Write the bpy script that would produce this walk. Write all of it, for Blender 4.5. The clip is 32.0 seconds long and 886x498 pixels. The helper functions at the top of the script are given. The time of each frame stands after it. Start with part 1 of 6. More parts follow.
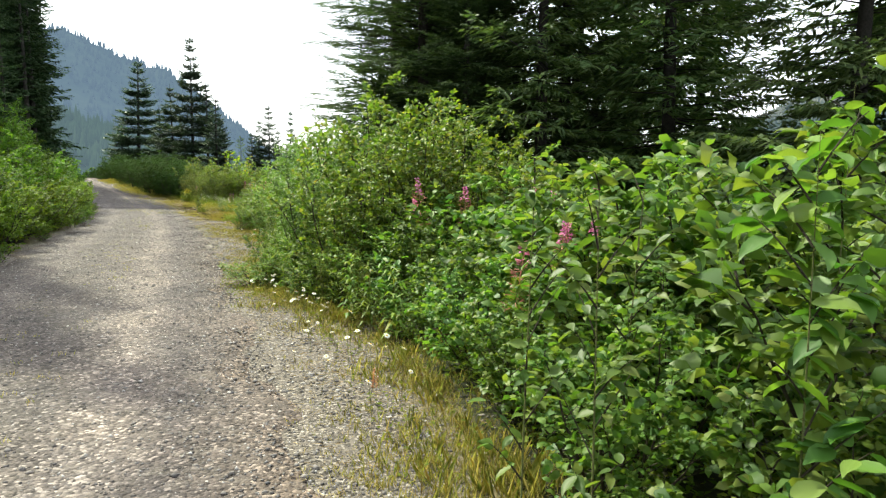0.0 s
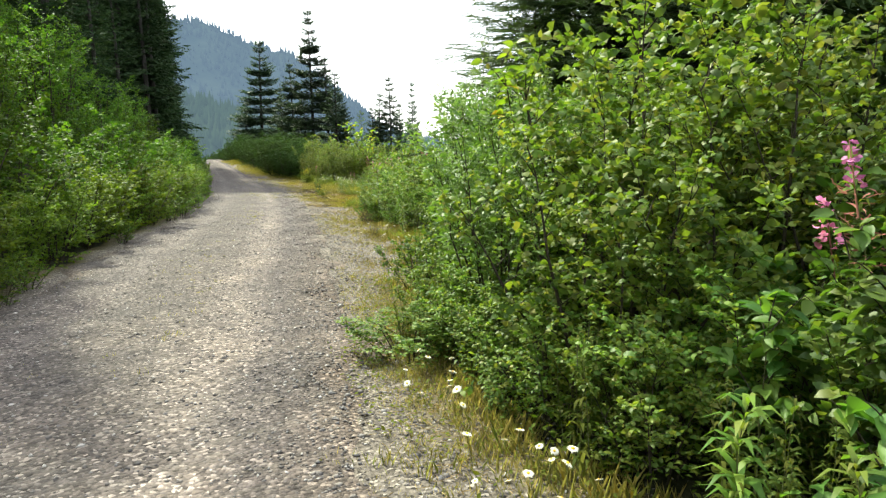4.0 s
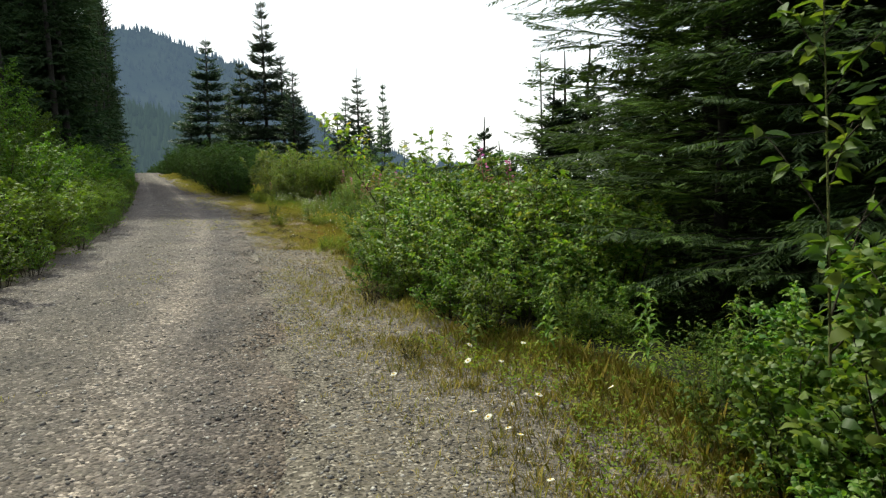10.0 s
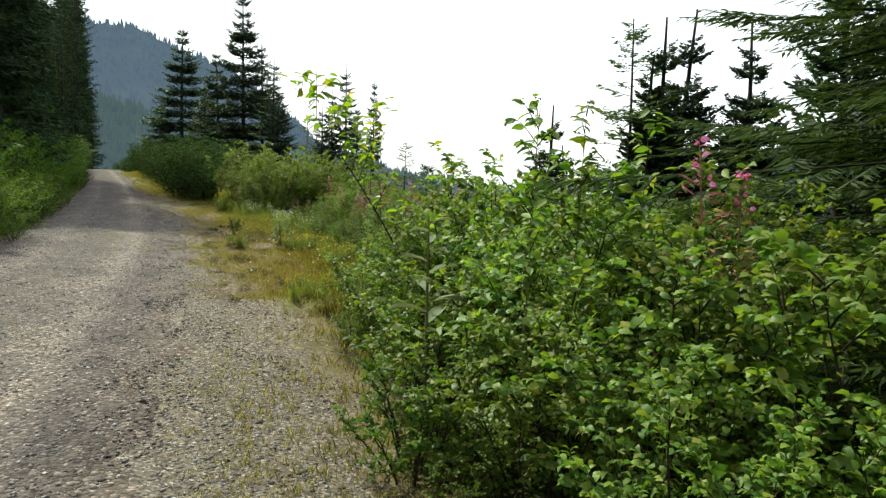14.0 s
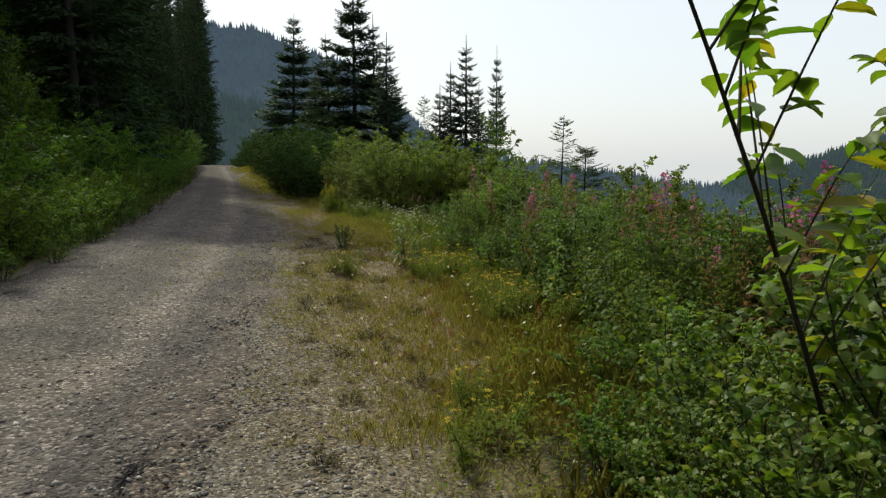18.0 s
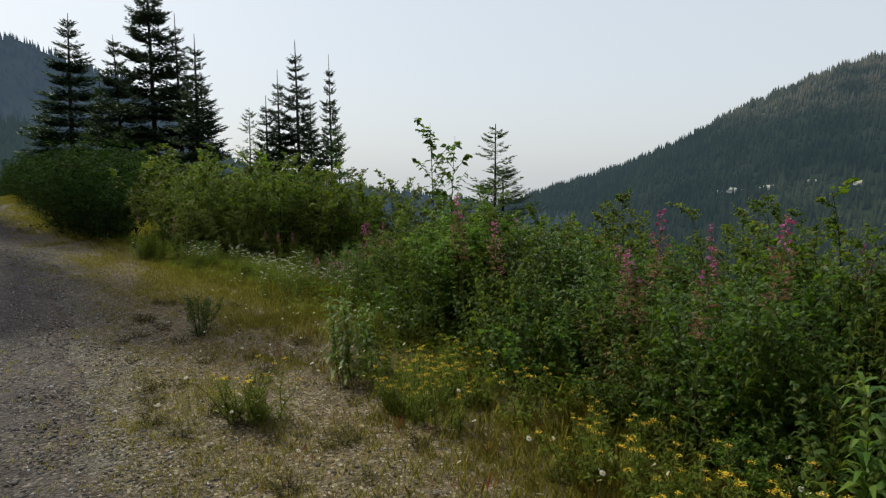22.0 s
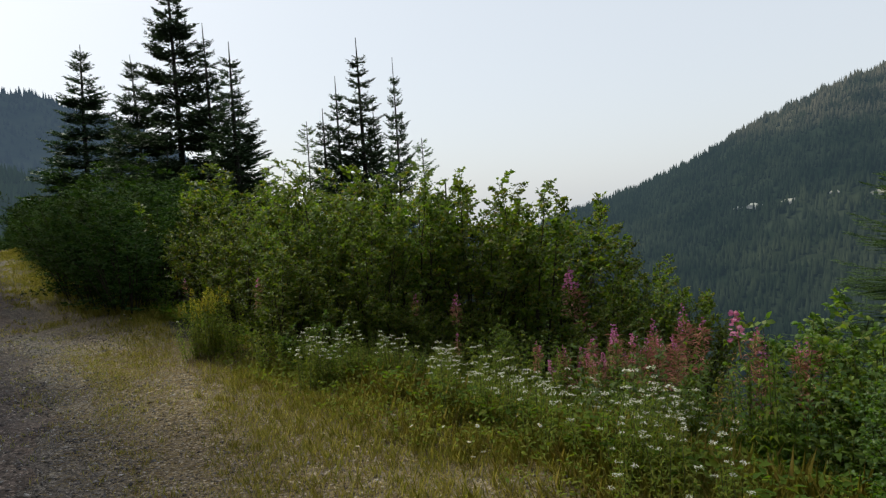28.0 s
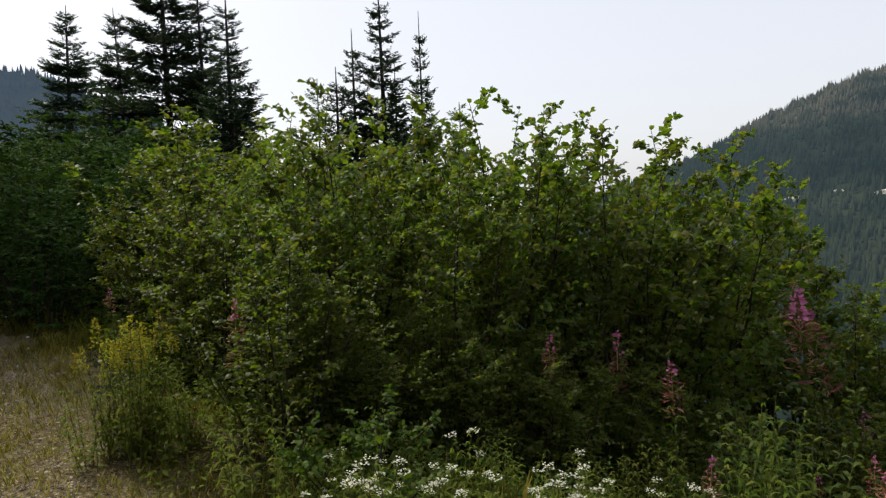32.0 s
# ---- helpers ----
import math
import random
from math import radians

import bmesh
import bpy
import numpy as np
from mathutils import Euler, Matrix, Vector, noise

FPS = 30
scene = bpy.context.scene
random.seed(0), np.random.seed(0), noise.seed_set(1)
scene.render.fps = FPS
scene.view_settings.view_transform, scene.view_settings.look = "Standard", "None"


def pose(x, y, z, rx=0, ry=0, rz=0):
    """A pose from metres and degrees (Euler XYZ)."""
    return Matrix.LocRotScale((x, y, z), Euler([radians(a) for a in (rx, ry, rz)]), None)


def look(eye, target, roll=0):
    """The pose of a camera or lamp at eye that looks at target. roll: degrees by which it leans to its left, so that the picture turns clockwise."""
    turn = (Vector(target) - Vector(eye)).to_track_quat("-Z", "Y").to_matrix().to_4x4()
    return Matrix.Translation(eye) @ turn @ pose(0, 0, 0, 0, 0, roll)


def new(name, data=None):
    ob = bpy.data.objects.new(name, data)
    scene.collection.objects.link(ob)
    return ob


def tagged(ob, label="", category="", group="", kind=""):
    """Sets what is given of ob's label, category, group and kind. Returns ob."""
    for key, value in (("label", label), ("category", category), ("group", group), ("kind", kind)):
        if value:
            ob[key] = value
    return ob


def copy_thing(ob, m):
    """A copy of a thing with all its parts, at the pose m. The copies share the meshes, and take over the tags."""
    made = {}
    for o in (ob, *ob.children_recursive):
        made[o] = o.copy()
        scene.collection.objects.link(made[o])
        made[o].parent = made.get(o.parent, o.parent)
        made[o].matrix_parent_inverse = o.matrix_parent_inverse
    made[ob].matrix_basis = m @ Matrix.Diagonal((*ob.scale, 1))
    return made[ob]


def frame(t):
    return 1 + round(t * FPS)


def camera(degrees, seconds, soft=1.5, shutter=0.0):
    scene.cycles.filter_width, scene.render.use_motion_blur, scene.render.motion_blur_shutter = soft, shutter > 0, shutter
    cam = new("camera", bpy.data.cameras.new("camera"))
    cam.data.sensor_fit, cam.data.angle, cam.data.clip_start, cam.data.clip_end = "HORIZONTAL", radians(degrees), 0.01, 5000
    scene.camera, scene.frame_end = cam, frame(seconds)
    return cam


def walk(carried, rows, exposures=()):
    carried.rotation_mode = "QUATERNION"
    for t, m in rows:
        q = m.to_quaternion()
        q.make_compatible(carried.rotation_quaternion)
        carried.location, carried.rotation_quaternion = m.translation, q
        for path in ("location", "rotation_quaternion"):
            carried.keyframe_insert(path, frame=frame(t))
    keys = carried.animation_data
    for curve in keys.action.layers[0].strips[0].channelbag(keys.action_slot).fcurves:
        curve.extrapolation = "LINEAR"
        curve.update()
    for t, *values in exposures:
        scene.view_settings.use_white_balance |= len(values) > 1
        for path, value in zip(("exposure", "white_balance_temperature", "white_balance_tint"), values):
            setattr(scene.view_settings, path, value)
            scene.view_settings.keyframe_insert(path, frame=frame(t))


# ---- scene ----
cam = camera(66.7, 32.0, soft=1.3)

PATH = [
    (0, (0.0, 0.0, 1.5), (0.641, 1.884, 1.299), 0.4),
    (0.5, (-0.106, 0.592, 1.491), (0.381, 2.519, 1.275), -0.8),
    (1, (-0.115, 1.238, 1.514), (0.271, 3.194, 1.351), -0.2),
    (1.5, (-0.135, 1.815, 1.469), (0.25, 3.766, 1.258), -0.5),
    (2, (-0.14, 2.476, 1.531), (0.288, 4.411, 1.256), -0.3),
    (2.5, (-0.059, 3.065, 1.465), (0.447, 4.98, 1.187), 0.8),
    (3, (-0.053, 3.65, 1.465), (0.432, 5.559, 1.122), 1.3),
    (3.5, (-0.019, 4.284, 1.511), (0.414, 6.197, 1.12), -1.1),
    (4, (0.071, 4.955, 1.512), (0.377, 6.912, 1.235), -1.3),
    (4.5, (0.007, 5.634, 1.487), (0.183, 7.604, 1.195), -0.2),
    (6.5, (-0.095, 8.264, 1.5), (0.115, 10.239, 1.272), -0.7),
    (7, (-0.14, 8.904, 1.508), (0.126, 10.87, 1.258), 0.8),
    (7.5, (-0.215, 9.501, 1.573), (0.106, 11.463, 1.358), -0.0),
    (8, (-0.219, 10.194, 1.548), (0.078, 12.162, 1.35), -0.0),
    (8.5, (-0.219, 10.85, 1.509), (0.049, 12.829, 1.388), -0.6),
    (9, (-0.204, 11.394, 1.499), (0.223, 13.336, 1.287), 1.5),
    (9.5, (-0.152, 12.034, 1.522), (0.22, 13.983, 1.265), 1.0),
    (10, (-0.134, 12.607, 1.536), (0.3, 14.544, 1.296), -1.1),
    (10.5, (-0.066, 13.239, 1.507), (0.53, 15.134, 1.275), 0.0),
    (11, (-0.055, 13.829, 1.51), (0.592, 15.702, 1.24), -0.7),
    (11.5, (-0.026, 14.419, 1.539), (0.728, 16.251, 1.264), -0.2),
    (12, (0.077, 15.05, 1.527), (0.818, 16.895, 1.307), -0.9),
    (12.5, (0.125, 15.655, 1.545), (0.962, 17.457, 1.314), -0.2),
    (13, (0.106, 16.289, 1.526), (0.84, 18.136, 1.303), 1.1),
    (13.5, (0.095, 16.916, 1.526), (0.62, 18.833, 1.3), 1.2),
    (16, (0.447, 19.975, 1.511), (0.915, 21.914, 1.372), 1.9),
    (16.5, (0.351, 20.613, 1.511), (0.759, 22.562, 1.325), -0.9),
    (17, (0.279, 21.262, 1.471), (0.614, 23.223, 1.274), -1.3),
    (17.5, (0.169, 21.846, 1.512), (0.502, 23.812, 1.356), 2.1),
    (18, (0.032, 22.474, 1.512), (0.21, 24.451, 1.267), 0.0),
    (18.5, (-0.179, 23.121, 1.51), (-0.076, 25.105, 1.279), 0.6),
    (19, (-0.34, 23.658, 1.535), (-0.219, 25.646, 1.356), 1.5),
    (19.5, (-0.594, 24.219, 1.558), (-0.434, 26.199, 1.327), -0.2),
    (20, (-0.746, 24.796, 1.637), (-0.48, 26.775, 1.519), -0.2),
    (20.5, (-0.883, 25.346, 1.642), (-0.435, 27.293, 1.561), -0.8),
    (21, (-0.867, 25.873, 1.591), (-0.192, 27.739, 1.344), -1.1),
    (21.5, (-0.898, 26.455, 1.613), (-0.143, 28.298, 1.431), -2.0),
    (22, (-0.901, 27.069, 1.614), (-0.167, 28.921, 1.428), -0.9),
    (22.5, (-0.885, 27.678, 1.597), (-0.183, 29.548, 1.497), -0.5),
    (23, (-0.864, 28.303, 1.559), (-0.351, 30.219, 1.302), -0.9),
    (23.5, (-0.937, 28.958, 1.615), (-0.525, 30.897, 1.349), -2.3),
    (24, (-0.949, 29.534, 1.599), (-0.625, 31.504, 1.481), -1.8),
    (24.5, (-1.012, 30.143, 1.6), (-0.746, 32.121, 1.464), 0.4),
    (26.5, (-1.525, 32.491, 1.629), (-1.109, 34.447, 1.593), -1.4),
    (27, (-1.592, 33.08, 1.593), (-1.09, 35.015, 1.562), 0.5),
    (27.5, (-1.637, 33.686, 1.614), (-1.06, 35.598, 1.522), -3.0),
    (28, (-1.579, 34.383, 1.61), (-0.886, 36.257, 1.517), -3.8),
    (28.5, (-1.498, 34.934, 1.577), (-0.723, 36.769, 1.403), -1.8),
    (29, (-1.478, 35.483, 1.583), (-0.583, 37.263, 1.402), -1.9),
    (29.5, (-1.443, 36.088, 1.585), (-0.553, 37.878, 1.55), -2.2),
    (30, (-1.376, 36.662, 1.55), (-0.495, 38.455, 1.452), -2.7),
    (30.5, (-1.347, 37.168, 1.539), (-0.492, 38.97, 1.388), -3.8),
    (31, (-1.229, 37.711, 1.526), (-0.336, 39.5, 1.484), -2.0),
    (31.5, (-1.204, 38.201, 1.554), (-0.3, 39.984, 1.502), -1.2),
    (32, (-1.106, 38.589, 1.511), (-0.415, 40.462, 1.387), -2.4),
]
EXPOSURES = [(0, 1.67, 6500, 3.3), (1, 1.73, 6500, 3.2), (2, 1.68, 6500, 3.5), (3, 1.7, 6500, 3.5), (4, 1.76, 6500, 3.0), (7, 1.05, 6500, 3.5), (8, 1.0, 6500, 2.8), (9, 0.68, 6500, 2.0), (10, 0.83, 6500, 2.0), (12, 0.87, 6500, 2.0), (13.5, 1.12, 6500, 2.0), (16, 0.0, 6500, 4.1), (18, 0.15, 6500, 4.5), (19, 0.22, 6380, 4.0), (20, -0.1, 6300, 4.5), (21, -0.12, 6350, 5.0), (22, -0.12, 6300, 6.0), (23, -0.1, 6400, 7.5), (24.5, -0.05, 6250, 5.0), (27, -0.3, 6250, 4.5), (28, -0.03, 6350, 6.2), (29, 0.2, 6450, 9.0), (30, 0.0, 6480, 11.5), (31, -0.07, 6500, 11.0), (32, 0.13, 6500, 11.0)]
walk(cam, [(t, look(eye, target, roll)) for t, eye, target, roll in PATH], EXPOSURES)

# ---- light: a hazy bright day, sun low over the hillside beyond the road's uphill edge ----
SUN_BEARING, SUN_HEIGHT = -33.0, 48.0
world = bpy.data.worlds.new("sky")
scene.world = world
world.use_nodes = True
wn, wl = world.node_tree.nodes, world.node_tree.links
sky = wn.new("ShaderNodeTexSky")
sky.sky_type, sky.sun_disc = "NISHITA", False
sky.sun_elevation, sky.sun_rotation = radians(SUN_HEIGHT), radians(SUN_BEARING)
sky.air_density, sky.dust_density, sky.ozone_density, sky.altitude = 1.0, 6.0, 1.0, 600
haze_mix = wn.new("ShaderNodeMix")
haze_mix.data_type = "RGBA"
haze_mix.inputs[0].default_value = 0.6
haze_mix.inputs[7].default_value = (8.3, 8.4, 8.65, 1)
wl.new(sky.outputs[0], haze_mix.inputs[6])
wl.new(haze_mix.outputs[2], wn["Background"].inputs[0])
wn["Background"].inputs[1].default_value = 0.125
sun_data = bpy.data.lights.new("sun", "SUN")
sun_data.energy, sun_data.angle, sun_data.color = 3.4, radians(1.5), (0.97, 0.945, 0.75)
sun = new("sun", sun_data)
sb, se = radians(SUN_BEARING), radians(SUN_HEIGHT)
SUN_WAY = Vector((math.sin(sb) * math.cos(se), math.cos(sb) * math.cos(se), math.sin(se)))
sun.matrix_world = look(SUN_WAY * 100, (0, 0, 0))


# ---- materials ----
def material(name, rough=0.8, spec=0.3):
    m = bpy.data.materials.new(name)
    m.use_nodes = True
    b = m.node_tree.nodes["Principled BSDF"]
    b.inputs["Roughness"].default_value = rough
    b.inputs["Specular IOR Level"].default_value = spec
    return m, m.node_tree.nodes, m.node_tree.links, b


def ramp(nodes, stops):
    r = nodes.new("ShaderNodeValToRGB")
    els = r.color_ramp.elements
    while len(els) < len(stops):
        els.new(0.5)
    for e, (p, c) in zip(els, stops):
        e.position, e.color = p, (*c, 1)
    return r


def noise_tex(nodes, links, scale, detail=4.0, rough=0.6, coord=None):
    n = nodes.new("ShaderNodeTexNoise")
    n.inputs["Scale"].default_value, n.inputs["Detail"].default_value, n.inputs["Roughness"].default_value = scale, detail, rough
    if coord is None:
        coord = nodes.new("ShaderNodeNewGeometry").outputs["Position"]
    links.new(coord, n.inputs["Vector"])
    return n


def mixed(nodes, links, fac, a, b, mode="MIX"):
    m = nodes.new("ShaderNodeMix")
    m.data_type, m.blend_type = "RGBA", mode
    for value, slot in ((fac, 0), (a, 6), (b, 7)):
        if isinstance(value, (int, float)):
            m.inputs[slot].default_value = value
        elif isinstance(value, tuple):
            m.inputs[slot].default_value = (*value, 1)
        else:
            links.new(value, m.inputs[slot])
    return m.outputs[2]


def leafy(name, colours, glow, through_share=0.34, rough=0.5, spec=0.4, spread=0.5):
    """Leaf surface: colour varies leaf by leaf and plant by plant, light passes through the blade."""
    m, n, l, b = material(name, rough, spec)
    geo, obj = n.new("ShaderNodeNewGeometry"), n.new("ShaderNodeObjectInfo")
    r = ramp(n, [(i / max(1, len(colours) - 1), c) for i, c in enumerate(colours)])
    l.new(geo.outputs["Random Per Island"], r.inputs[0])
    hue = n.new("ShaderNodeHueSaturation")
    vary = n.new("ShaderNodeMapRange")
    vary.inputs["To Min"].default_value, vary.inputs["To Max"].default_value = 1 - spread / 2, 1 + spread / 2
    l.new(obj.outputs["Random"], vary.inputs[0])
    l.new(vary.outputs[0], hue.inputs["Value"])
    hue2 = n.new("ShaderNodeMapRange")
    hue2.inputs["To Min"].default_value, hue2.inputs["To Max"].default_value = 0.485, 0.512
    l.new(obj.outputs["Random"], hue2.inputs[0])
    l.new(hue2.outputs[0], hue.inputs["Hue"])
    l.new(r.outputs[0], hue.inputs["Color"])
    l.new(hue.outputs[0], b.inputs["Base Color"])
    t = n.new("ShaderNodeBsdfTranslucent")
    l.new(mixed(n, l, 1.0, hue.outputs[0], glow, "MULTIPLY"), t.inputs[0])
    mix = n.new("ShaderNodeMixShader")
    mix.inputs[0].default_value = through_share
    l.new(b.outputs[0], mix.inputs[1])
    l.new(t.outputs[0], mix.inputs[2])
    l.new(mix.outputs[0], n["Material Output"].inputs[0])
    return m


G_GLOW = (2.3, 2.5, 0.8)
M_ALDER = leafy("alder_leaf", [(0.0264, 0.062, 0.0081), (0.0506, 0.098, 0.0117), (0.0836, 0.128, 0.0162), (0.0374, 0.08, 0.0099), (0.0968, 0.115, 0.018)], G_GLOW, rough=0.6, spec=0.22)
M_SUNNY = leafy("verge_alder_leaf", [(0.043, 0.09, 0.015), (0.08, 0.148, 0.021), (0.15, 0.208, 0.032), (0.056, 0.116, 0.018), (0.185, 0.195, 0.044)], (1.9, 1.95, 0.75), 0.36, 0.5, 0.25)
M_ALDER_OLD = leafy("autumnal_alder_leaf", [(0.037, 0.063, 0.010), (0.064, 0.096, 0.014), (0.105, 0.138, 0.022), (0.046, 0.07, 0.012), (0.13, 0.11, 0.027)], (2.05, 2.2, 0.7), 0.45, 0.5, 0.22)
# brighter copy of the bank leaf: sunlight put into the colour
M_HEDGE = leafy("sunlit_hedge_leaf", [(0.05, 0.092, 0.014), (0.085, 0.14, 0.018), (0.13, 0.185, 0.024), (0.06, 0.11, 0.015)], (1.9, 1.95, 0.7), 0.38, 0.55, 0.12, 0.8)
M_SAPLING = leafy("sapling_leaf", [(0.06, 0.12, 0.015), (0.09, 0.155, 0.02), (0.13, 0.18, 0.024), (0.075, 0.135, 0.017), (0.3, 0.22, 0.02)], (1.9, 1.9, 0.55), 0.55, 0.42, 0.4, 0.3)
M_WEED = leafy("weed_leaf", [(0.05, 0.058, 0.016), (0.085, 0.08, 0.024), (0.12, 0.085, 0.032)], (1.6, 1.6, 0.9), 0.25, 0.8, 0.1, 0.6)
# darker copy of the hedge leaf: shade put into the colour
M_BANK = leafy("shaded_bank_leaf", [(0.028, 0.062, 0.010), (0.046, 0.09, 0.013), (0.085, 0.135, 0.018), (0.036, 0.075, 0.011)], (1.9, 2.1, 0.7), 0.34, 0.55, 0.08, 0.9)
M_VERGE_ALDER = leafy("fireweed_alder_leaf", [(0.03, 0.062, 0.009), (0.05, 0.092, 0.012), (0.085, 0.128, 0.018), (0.038, 0.075, 0.01)], G_GLOW, 0.36, 0.5, 0.35)
M_YARROW = leafy("yarrow_leaf", [(0.075, 0.112, 0.016), (0.11, 0.138, 0.021), (0.15, 0.15, 0.028)], G_GLOW, 0.4, 0.75, 0.1)
M_OSIER = leafy("osier_leaf", [(0.016, 0.036, 0.010), (0.027, 0.052, 0.013), (0.042, 0.068, 0.017)], G_GLOW, 0.16, rough=0.85, spec=0.06)
M_WILLOW = leafy("willow_leaf", [(0.0532, 0.1035, 0.0242), (0.0836, 0.1395, 0.033), (0.114, 0.171, 0.0462)], (2.0, 2.1, 0.75), 0.34, rough=0.5, spec=0.3)
M_BROAD = leafy("broad_leaf", [(0.033, 0.082, 0.014), (0.058, 0.118, 0.019), (0.094, 0.158, 0.026), (0.13, 0.168, 0.034)], (1.9, 2.0, 0.8), 0.38, 0.5, 0.28)
M_DOWNY = leafy("downy_leaf", [(0.14, 0.18, 0.10), (0.18, 0.22, 0.13)], (1.2, 1.2, 0.8), 0.25, 0.8, 0.2)
M_HERB = leafy("herb_leaf", [(0.0322, 0.0581, 0.0078), (0.059, 0.088, 0.0106), (0.0966, 0.11, 0.0169)], G_GLOW, 0.42, 0.75, 0.1, 0.9)
M_HERB_RED = leafy("turning_leaf", [(0.14, 0.06, 0.022), (0.17, 0.10, 0.04), (0.09, 0.10, 0.03)], G_GLOW, 0.3, 0.75, 0.1)
M_NEEDLE = leafy("spruce_needles", [(0.022, 0.043, 0.016), (0.034, 0.06, 0.021), (0.052, 0.08, 0.026)], (1.8, 1.9, 1.0), 0.32, 0.65, 0.15)
M_HEMLOCK = leafy("hemlock_needles", [(0.04, 0.075, 0.02), (0.06, 0.102, 0.026), (0.08, 0.12, 0.03)], (1.8, 1.9, 1.0), 0.25, 0.65, 0.15)
# paler copy of the spruce needles, the lit look put into the colour
M_SPRUCE = leafy("lit_spruce_needles", [(0.036, 0.066, 0.022), (0.054, 0.088, 0.028), (0.078, 0.11, 0.033)], (1.9, 2.0, 1.0), 0.32, 0.6, 0.2)
# backlit shade of the uphill stand is put into this darker colour
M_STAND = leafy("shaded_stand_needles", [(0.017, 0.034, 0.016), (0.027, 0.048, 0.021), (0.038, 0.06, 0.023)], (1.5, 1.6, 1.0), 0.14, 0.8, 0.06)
M_FIR = leafy("fir_needles", [(0.02, 0.041, 0.02), (0.031, 0.056, 0.027), (0.042, 0.067, 0.031)], (1.6, 1.8, 1.0), 0.2, 0.6, 0.3)
M_GRASS = leafy("grass_blade", [(0.15, 0.165, 0.028), (0.25, 0.21, 0.05), (0.31, 0.262, 0.085), (0.17, 0.175, 0.033), (0.37, 0.31, 0.12), (0.13, 0.15, 0.024), (0.24, 0.195, 0.055)], (1.6, 1.6, 0.9), 0.4, 0.75, 0.1)
M_PALE_GRASS = leafy("pale_grass_blade", [(0.1343, 0.1587, 0.0335), (0.2126, 0.1916, 0.0586), (0.2796, 0.2244, 0.0879), (0.1566, 0.1697, 0.0419), (0.3132, 0.2573, 0.1046), (0.1119, 0.1423, 0.0293), (0.2349, 0.1697, 0.067)], (1.7, 1.65, 1.0), 0.42, 0.75, 0.1)
M_STRAW = leafy("dry_straw", [(0.3, 0.228, 0.099), (0.4125, 0.3192, 0.1485), (0.2375, 0.171, 0.0743), (0.35, 0.285, 0.1072)], (1.2, 1.1, 0.9), 0.12, 0.85, 0.1)
M_RUSTY = leafy("rusty_dock", [(0.22, 0.07, 0.03), (0.28, 0.11, 0.04), (0.16, 0.06, 0.03)], (1.6, 1.2, 1.0), 0.2, 0.8, 0.2)
M_PINK = leafy("pink_petal", [(0.50, 0.14, 0.30), (0.56, 0.22, 0.40), (0.46, 0.13, 0.24), (0.53, 0.24, 0.35), (0.42, 0.13, 0.34)], (1.4, 1.2, 1.3), 0.3, 0.6, 0.2)
M_DUSK = leafy("dusky_pink_petal", [(0.42, 0.108, 0.221), (0.46, 0.153, 0.325), (0.36, 0.09, 0.182), (0.44, 0.171, 0.26), (0.4, 0.135, 0.364)], (1.3, 1.1, 1.2), 0.3, 0.7, 0.1)
M_SEED = leafy("spent_flower", [(0.30, 0.10, 0.09), (0.36, 0.16, 0.13), (0.26, 0.14, 0.09)], (1.3, 1.2, 1.1), 0.25, 0.8, 0.2)
M_WHITE = leafy("white_petal", [(0.52, 0.51, 0.41), (0.66, 0.64, 0.54)], (1.0, 1.0, 1.0), 0.2, 0.7, 0.2, 0.1)
M_YELLOW = leafy("yellow_petal", [(0.62, 0.40, 0.02), (0.70, 0.50, 0.04), (0.60, 0.34, 0.02)], (1.2, 1.1, 0.8), 0.2, 0.7, 0.2, 0.2)


def bark(name, dark, light, scale=30.0):
    m, n, l, b = material(name, 0.9, 0.15)
    t = noise_tex(n, l, scale, 6, 0.7)
    fine = noise_tex(n, l, scale * 7, 3, 0.6)
    r = ramp(n, [(0.3, dark), (0.7, light)])
    l.new(t.outputs[0], r.inputs[0])
    l.new(mixed(n, l, 0.5, r.outputs[0], fine.outputs[0], "OVERLAY"), b.inputs["Base Color"])
    bump = n.new("ShaderNodeBump")
    bump.inputs["Strength"].default_value, bump.inputs["Distance"].default_value = 0.6, 0.02
    l.new(t.outputs[0], bump.inputs["Height"])
    l.new(bump.outputs[0], b.inputs["Normal"])
    return m


M_BARK = bark("conifer_bark", (0.016, 0.0145, 0.0135), (0.05, 0.045, 0.04))
M_STEM = bark("shrub_bark", (0.022, 0.018, 0.013), (0.06, 0.05, 0.036), 60)
M_SNAG = bark("dead_wood", (0.16, 0.15, 0.14), (0.34, 0.32, 0.30))
M_PLUME = leafy("goldenrod_plume", [(0.24, 0.25, 0.03), (0.32, 0.29, 0.035), (0.4, 0.32, 0.035)], (1.5, 1.5, 0.7), 0.3, 0.7, 0.15)
M_GREENSTEM = bark("herb_stem", (0.07, 0.10, 0.03), (0.14, 0.13, 0.05), 80)


